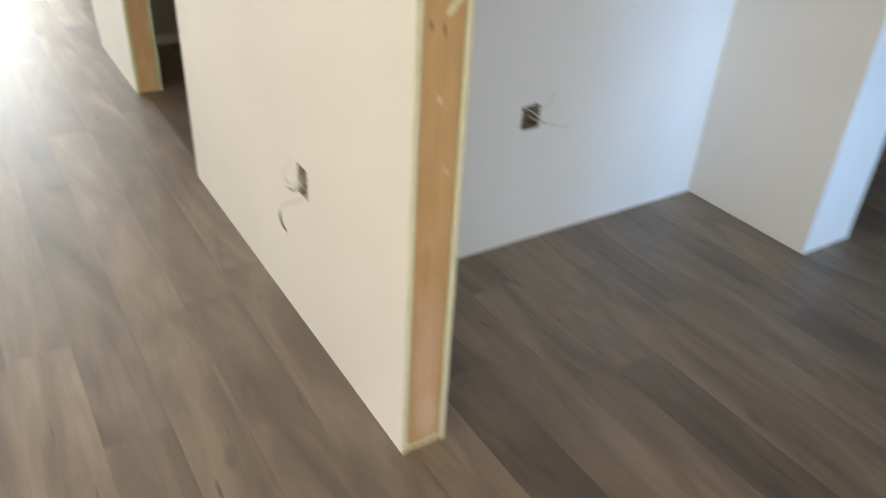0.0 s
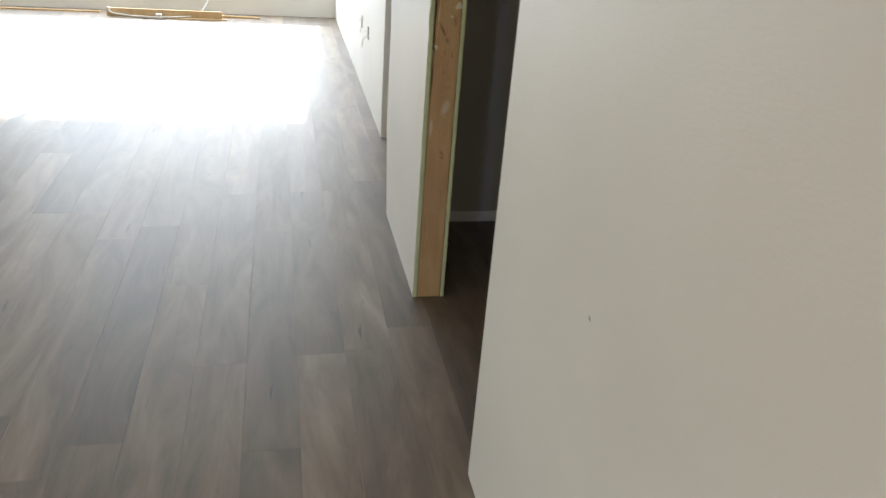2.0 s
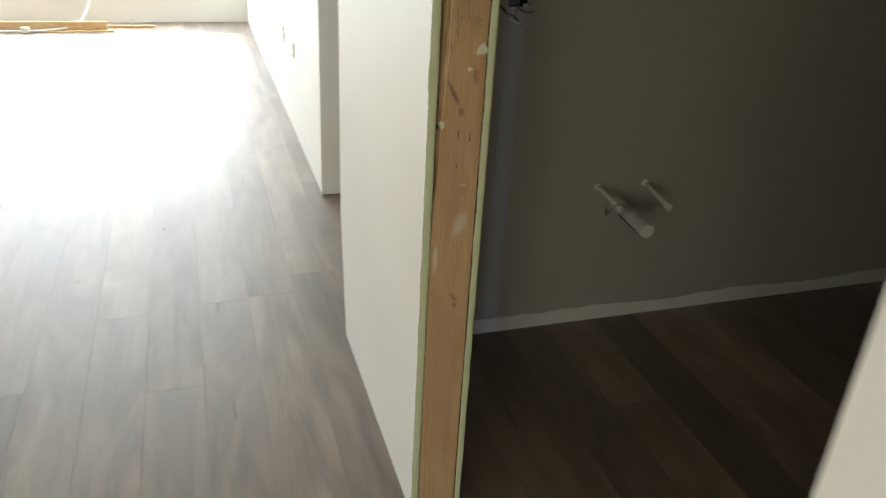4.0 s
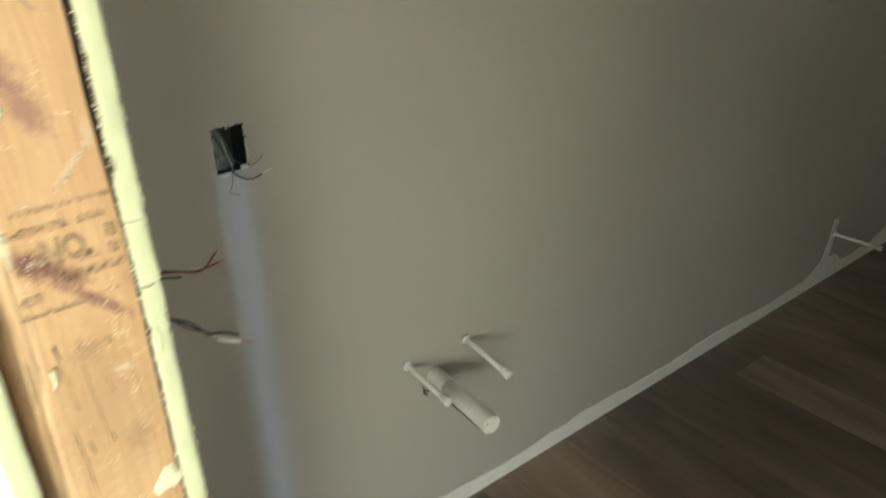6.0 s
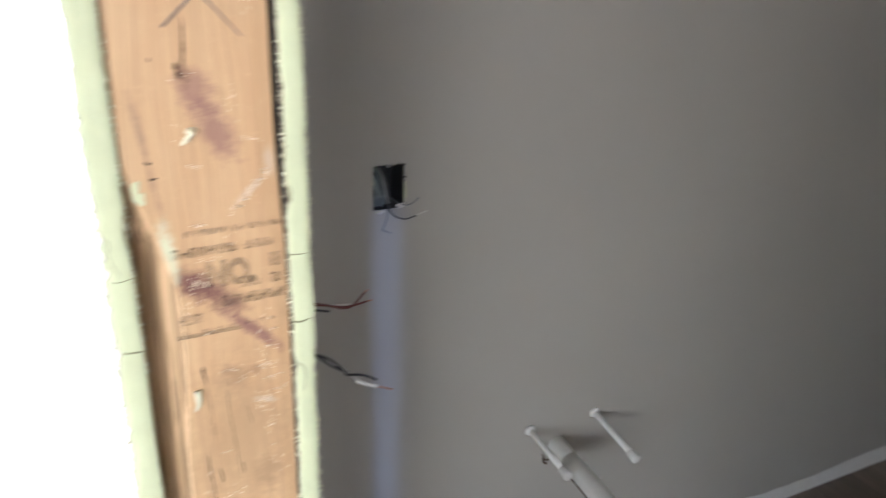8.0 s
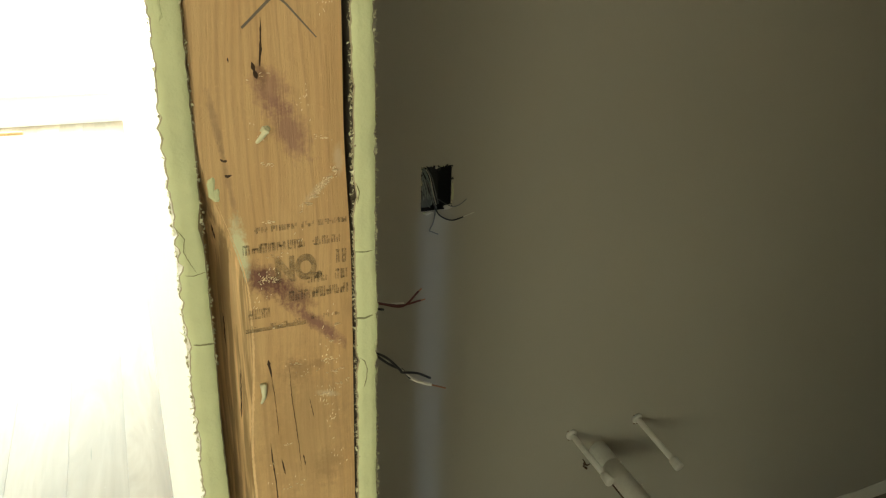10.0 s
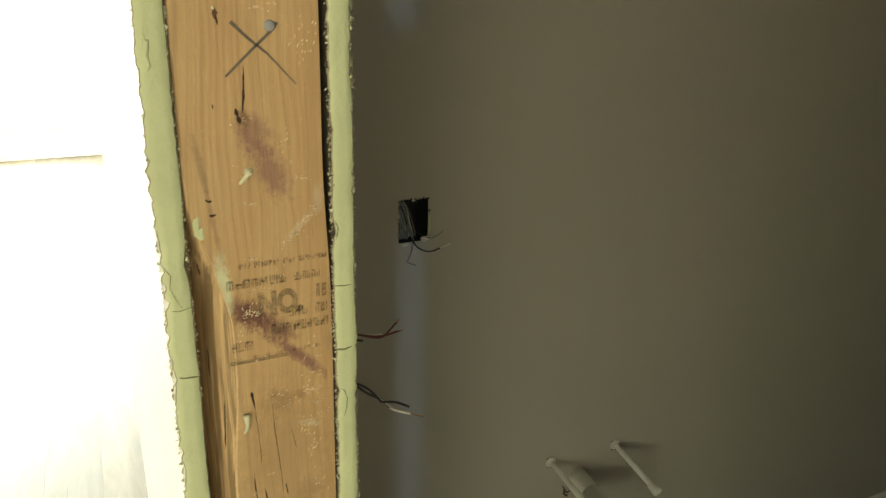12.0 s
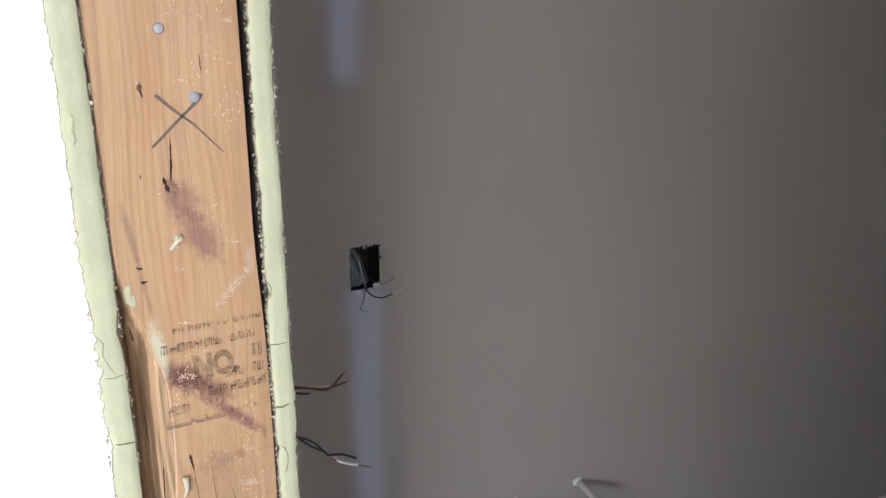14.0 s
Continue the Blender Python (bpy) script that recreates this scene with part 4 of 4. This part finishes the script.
for edge in (((0.5115, PIPE_Y - 0.0005, 1.104, 1.180), (0.5125, PIPE_Y, 1.110, 1.150)), ((0.4530, PIPE_Y, 1.150, 1.183),), tuple((0.455 + 0.0037 * k, PIPE_Y, 1.1820, 1.1838) for k in range(16))):
    part("chipped_edge", crumbs(rng, edge, 34, 0.0026), CRUMB, gang, "crumbling pale gypsum edge")
for edge in (((0.5115, PIPE_Y - 0.0008, 1.104, 1.182),), ((0.4530, PIPE_Y - 0.0008, 1.104, 1.183),), tuple((0.455 + 0.0037 * k, PIPE_Y - 0.0008, 1.1820, 1.1838) for k in range(16))):
    part("torn_edge", crumbs(rng, edge, 30, 0.0026), BOXBLUE, gang, "dark ragged rim of the cut")
for x, z, w, h in ((0.505, 1.105, 0.010, 0.006), (0.466, 1.097, 0.010, 0.004), (0.482, 1.181, 0.005, 0.003)):
    part("torn_paper", lump(rng, x, PIPE_Y - 0.001, z, w, h, 0.0015), WHITEW, gang, "flap of torn pale paper")
P = PIPE_Y
wire([(0.463, P + 0.05, 1.172), (0.467, P + 0.02, 1.160), (0.474, P + 0.008, 1.130), (0.479, P - 0.004, 1.106), (0.486, P - 0.016, 1.0940), (0.503, P - 0.026, 1.0885), (0.522, P - 0.032, 1.0950)], BLACKW, gang, 0.0014)
wire([(0.520, P - 0.0315, 1.0943), (0.531, P - 0.034, 1.0990), (0.541, P - 0.036, 1.1030)], WHITEW, gang, 0.0010)
wire([(0.470, P + 0.05, 1.176), (0.472, P + 0.012, 1.165), (0.477, P + 0.004, 1.135), (0.484, P + 0.004, 1.110)], WHITEW, gang, 0.0010)
wire([(0.475, P + 0.05, 1.176), (0.476, P + 0.012, 1.163), (0.481, P + 0.004, 1.138), (0.487, P + 0.002, 1.112)], GREYW, gang, 0.0010)
wire([(0.487, P + 0.03, 1.120), (0.479, P - 0.004, 1.102), (0.471, P - 0.016, 1.085), (0.4625, P - 0.020, 1.0725), (0.4640, P - 0.021, 1.0705), (0.4670, P - 0.022, 1.0690), (0.478, P - 0.024, 1.0640)], GREYW, gang, 0.0011)
part("cable_sheath", tube([(0.459, P + 0.055, 1.180), (0.460, P + 0.03, 1.160), (0.464, P + 0.022, 1.135), (0.470, P + 0.03, 1.112)], (0.0045, 0.0035), 8, 5), plain("blue_grey_sheath", (0.19, 0.22, 0.22), 0.6, vary=0.4), gang, smooth=True)
wire([(0.466, P + 0.05, 1.170), (0.469, P + 0.010, 1.150), (0.476, P + 0.002, 1.120), (0.482, P - 0.004, 1.106)], GREYW, gang, 0.0012)
wire([(0.460, P + 0.04, 1.140), (0.462, P + 0.008, 1.128), (0.468, P + 0.006, 1.112), (0.474, P + 0.01, 1.104)], GREYW, gang, 0.0012)
wire([(0.495, P + 0.03, 1.112), (0.508, P - 0.006, 1.108), (0.518, P - 0.02, 1.114), (0.530, P - 0.026, 1.126)], GREYW, gang, 0.0009)

def twist(points, turns, phase, wide):
    """A wire's run wound round the line through the points."""
    run = spline([Vector(p) for p in points], 10)
    out = []
    for k, p in enumerate(run):
        a = phase + turns * math.tau * k / (len(run) - 1)
        out.append(tuple(Vector(p) + Vector((0.25 * math.cos(a), math.cos(a), math.sin(a))) * wide))
    return out


light_wires = root("switch_wires", (THICK, 2.66, 1.20), label="red and black twisted switch wires sticking out of the partition", category="wires")
X = THICK - 0.004
wire([(X, 2.680, 1.240), (0.165, 2.690, 1.232), (0.195, 2.698, 1.222), (0.222, 2.703, 1.212), (0.240, 2.704, 1.226)], REDW, light_wires, 0.0011, 0.004)
wire([(X, 2.684, 1.250), (0.155, 2.692, 1.240), (0.190, 2.699, 1.224), (0.220, 2.704, 1.213), (0.243, 2.706, 1.214)], REDW, light_wires, 0.0011, 0.005)
wire([(X, 2.676, 1.224), (0.150, 2.686, 1.224), (0.172, 2.693, 1.224), (0.200, 2.699, 1.214)], BLACKW, light_wires, 0.0013)
wire([(X, 2.690, 1.246), (0.175, 2.697, 1.229), (0.205, 2.703, 1.218), (0.224, 2.705, 1.2145)], WHITEW, light_wires, 0.0010)
LOW = [(X, 2.608, 1.238), (0.140, 2.608, 1.230), (0.152, 2.608, 1.228), (0.170, 2.609, 1.214), (0.188, 2.609, 1.197)]
wire(twist(LOW, 1.5, 0.0, 0.0022) + [(0.202, 2.609, 1.192), (0.216, 2.610, 1.183)], BLACKW, light_wires, 0.0012)
wire(twist(LOW, 1.5, math.pi, 0.0022) + [(0.196, 2.610, 1.187)], BLACKW, light_wires, 0.0012)
wire(twist(LOW[2:], 1.2, 1.0, 0.0014) + [(0.198, 2.610, 1.186)], WHITEW, light_wires, 0.0008)
wire([(0.196, 2.6105, 1.1870), (0.205, 2.6105, 1.1810), (0.217, 2.610, 1.1755)], WHITEW, light_wires, 0.0016, 0.016)
wire([(X, 2.640, 1.232), (0.138, 2.645, 1.237), (0.143, 2.648, 1.226), (0.140, 2.647, 1.212)], GREYW, light_wires, 0.0008)


def wall_outlet(name, hole, w0, side, to, at, label, wires):
    ob = root(name, at, label=label, category="electrical box")
    part("box_shell", open_box((hole, w0), 0.055, side, to), BOXBROWN, ob)
    for pts, mt, r, bare in wires:
        wire(pts, mt, ob, r * 1.7, bare)
    return ob


wall_outlet("outlet_box", OUT_A, 0.0, -1, ALONG_Y, (0, 0.32, 0.507), "open outlet box with curled wires in the cream partition", (
    ([(0.03, 0.318, 0.49), (0.0, 0.328, 0.487), (-0.022, 0.352, 0.492), (-0.034, 0.366, 0.515), (-0.026, 0.358, 0.545), (-0.018, 0.350, 0.562)], WHITEW, 0.0011, 0.006),
    ([(0.02, 0.300, 0.475), (-0.004, 0.310, 0.462), (-0.030, 0.338, 0.440), (-0.045, 0.362, 0.420), (-0.048, 0.372, 0.395)], WHITEW, 0.0022, 0.0),
    ([(-0.044, 0.361, 0.424), (-0.050, 0.372, 0.395), (-0.046, 0.376, 0.360), (-0.036, 0.374, 0.335)], BLACKW, 0.0016, 0.010),
    ([(0.03, 0.322, 0.505), (-0.004, 0.334, 0.497), (-0.024, 0.350, 0.492), (-0.034, 0.362, 0.498)], WHITEW, 0.0016, 0.004),
    ([(0.03, 0.312, 0.50), (-0.004, 0.324, 0.486), (-0.02, 0.338, 0.478), (-0.030, 0.352, 0.480)], GREYW, 0.0018, 0.0),
    ([(0.035, 0.34, 0.53), (0.008, 0.33, 0.515), (-0.002, 0.325, 0.498), (0.01, 0.318, 0.478)], WHITEW, 0.0014, 0.0),
))
wall_outlet("outlet_box", OUT_M, MID, -1, ALONG_X, (0.88, MID, 0.493), "open outlet box with splayed wires in the side room wall", (
    ([(0.87, MID + 0.04, 0.50), (0.90, MID - 0.002, 0.482), (0.935, MID - 0.03, 0.472), (0.985, MID - 0.055, 0.462), (1.005, MID - 0.06, 0.466)], WHITEW, 0.0014, 0.0),
    ([(0.86, MID + 0.04, 0.49), (0.885, MID - 0.004, 0.500), (0.876, MID - 0.02, 0.525), (0.868, MID - 0.03, 0.560)], GREYW, 0.0012, 0.006),
    ([(0.87, MID + 0.04, 0.52), (0.882, MID - 0.002, 0.515), (0.898, MID - 0.02, 0.500), (0.912, MID - 0.028, 0.488)], WHITEW, 0.0013, 0.0),
    ([(0.86, MID + 0.03, 0.515), (0.862, MID + 0.004, 0.51), (0.866, MID + 0.003, 0.49), (0.872, MID + 0.02, 0.475)], REDW, 0.0016, 0.0),
    ([(0.90, MID + 0.03, 0.515), (0.920, MID - 0.012, 0.530), (0.940, MID - 0.024, 0.552), (0.945, MID - 0.026, 0.575)], WHITEW, 0.0010, 0.004),
    ([(0.89, MID + 0.03, 0.465), (0.905, MID - 0.006, 0.470), (0.925, MID - 0.016, 0.480)], BLACKW, 0.0013, 0.0),
))
for a, b, c, d in OUT_C:
    y = (a + b) / 2
    low = y < 5.6
    pts = [(CX0 + 0.02, y, 0.49), (CX0 - 0.006, y + 0.02, 0.47), (CX0 - 0.03, y + 0.10, 0.42), (CX0 - 0.03, y + 0.13, 0.36)] if low else \
          [(CX0 + 0.02, y, 0.49), (CX0 - 0.006, y - 0.02, 0.462), (CX0 - 0.02, y - 0.07, 0.44), (CX0 - 0.022, y - 0.11, 0.43)]
    wall_outlet("outlet_box", (a, b, c, d), CX0, -1, ALONG_Y, (CX0, y, 0.49), "open outlet box with a hanging wire in the long cream wall",
                ((pts, WHITEW, 0.0012, 0.0), ([(CX0 + 0.02, y, 0.5), (CX0 - 0.012, y + 0.01, 0.505), (CX0 - 0.02, y + 0.025, 0.495)], WHITEW, 0.0014, 0.0)))

# ---- lath, cable and crumbs on the floor ----
def lath(x0, x1, y, wide, high, turn, label):
    n = x1 - x0
    bm = bmesh.new()
    rows = []
    for k in range(13):
        u = -n / 2 + n * k / 12
        e = wob(u * 6, y, 1, 0.004)
        rows.append([bm.verts.new(p) for p in ((u, -wide / 2 + e, 0), (u, -wide / 2 + e, high), (u, wide / 2 + e, high), (u, wide / 2 + e, 0))])
    for r, s in zip(rows, rows[1:]):
        for k in range(4):
            bm.faces.new([r[k], r[(k + 1) % 4], s[(k + 1) % 4], s[k]])
    bm.faces.new(rows[0])
    bm.faces.new(rows[-1])
    ob = part("wood_lath", bm, TRIMWOOD)
    ob.matrix_world = pose((x0 + x1) / 2, y, 0.0, 0, 0, turn)
    return tagged(ob, label, "wood strip", "loose laths by the far wall")


lath(-2.25, -1.10, 8.50, 0.038, 0.080, -1.0, "pine board lying on its edge by the wall")
lath(-1.62, -1.05, 8.44, 0.035, 0.012, 1.5, "short pine lath on the floor by the wall")
lath(-1.30, -0.72, 8.62, 0.040, 0.020, -1.2, "pine lath on the floor close to the wall")
lath(-3.3, -2.35, 8.66, 0.045, 0.015, 0.8, "pine lath on the floor close to the wall")
cable = root("loose_cable", (-1.7, 8.44, 0), label="white cable curled over the laths on the floor", category="cable")
part("cord", tube([(-2.22, 8.47, 0.075), (-2.20, 8.45, 0.045), (-2.12, 8.43, 0.030), (-1.95, 8.41, 0.020), (-1.72, 8.41, 0.018), (-1.55, 8.44, 0.022),
                   (-1.38, 8.50, 0.035), (-1.29, 8.60, 0.10), (-1.24, 8.72, 0.20), (-1.20, 8.80, 0.30)], 0.0075, 10, 8), WHITEW, cable, smooth=True)
part("cable_end", tube([(-2.225, 8.475, 0.055), (-2.222, 8.472, 0.095)], (0.014, 0.011), 8, 2), WHITEW, cable, smooth=True)
part("clip", block(-1.76, 8.40, 0.0, -1.70, 8.44, 0.05, 0.006), WHITEW, cable)
rng = random.Random(3)
CRUMB_AT = ((-0.246, 3.243, 0.004, 1), (-0.236, 3.30, 0.003, 1), (-0.13, 3.27, 0.003, 0), (-0.10, 3.22, 0.003, 0), (-0.42, 2.1, 0.003, 1), (-0.9, 3.9, 0.010, 1), (-0.6, 4.3, 0.012, 1),
            (0.06, 2.36, 0.003, 0), (0.30, 2.44, 0.003, 0), (-0.05, 4.35, 0.004, 0), (-0.2, 4.1, 0.003, 0))
for x, y, s, dark in CRUMB_AT:
    bm = crumbs(rng, ((0, 0, 0, 0),), 1, s)
    low = min(v.co.z for v in bm.verts)
    for v in bm.verts:
        v.co.z = (v.co.z - low) * 0.5
    ob = part("floor_crumb", bm, SPLIT if dark else CRUMB)
    ob.matrix_world = Matrix.Translation((x, y, 0.0))
    tagged(ob, "tiny dark crumb on the vinyl plank floor" if dark else "tiny plaster crumb on the vinyl plank floor", "debris", "crumbs on the floor")

# ---- floor of vinyl planks ----
part_floor = part("floor", slab(WEST, EAST, SOUTH, FAR, -0.10, -0.006, FLAT), [SUBFLOOR] * 3)
tagged(part_floor, "grey-brown oak vinyl plank floor", "floor", kind="structure")
WIDE, LONG, ORIGIN = 0.1695, 1.52, -0.642
FIXED = {0: 3.155, -1: 3.61, -2: 2.658, 1: 3.642, 2: 3.66, -3: 1.714, 12: 2.69}


def plank_bm(bm, x0, x1, y0, y1):
    """One plank with eased upper edges."""
    e, d, g = 0.0007, 0.0004, 0.0001
    ring = lambda i, z: [bm.verts.new(p) for p in ((x0 + i, y0 + i, z), (x1 - i, y0 + i, z), (x1 - i, y1 - i, z), (x0 + i, y1 - i, z))]
    low, mid, top = ring(g, -0.006), ring(g, -d), ring(g + e, 0.0)
    for a, b in ((low, mid), (mid, top)):
        for k in range(4):
            bm.faces.new([a[k], a[(k + 1) % 4], b[(k + 1) % 4], b[k]])
    bm.faces.new(top)


rng = random.Random(21)
shared = {}
rest = bmesh.new()
col = math.floor((WEST - ORIGIN) / WIDE)
while ORIGIN + col * WIDE < EAST:
    x0 = ORIGIN + col * WIDE
    y = FIXED.get(col, rng.uniform(0, LONG))
    y -= math.ceil((y - SOUTH) / LONG) * LONG
    while y < FAR:
        a, b = max(y, SOUTH), min(y + LONG, FAR)
        near = -2.4 < x0 < 2.4 and -1.6 < y < 7.6 and b - a > LONG - 1e-3
        if near:
            if not shared:
                one = bmesh.new()
                plank_bm(one, 0, WIDE, 0, LONG)
                shared["plank"] = bpy.data.meshes.new("plank")
                bmesh.ops.recalc_face_normals(one, faces=one.faces)
                one.to_mesh(shared["plank"])
                one.free()
                shared["plank"].materials.append(PLANK)
            ob = new("plank", shared["plank"])
            ob.parent = part_floor
            ob.location = (x0, y, 0)
        elif b - a > 0.02:
            plank_bm(rest, x0, x0 + WIDE, a, b)
        y += LONG
    col += 1
tagged(part("planks", rest, PLANKS, part_floor), kind="stuff")
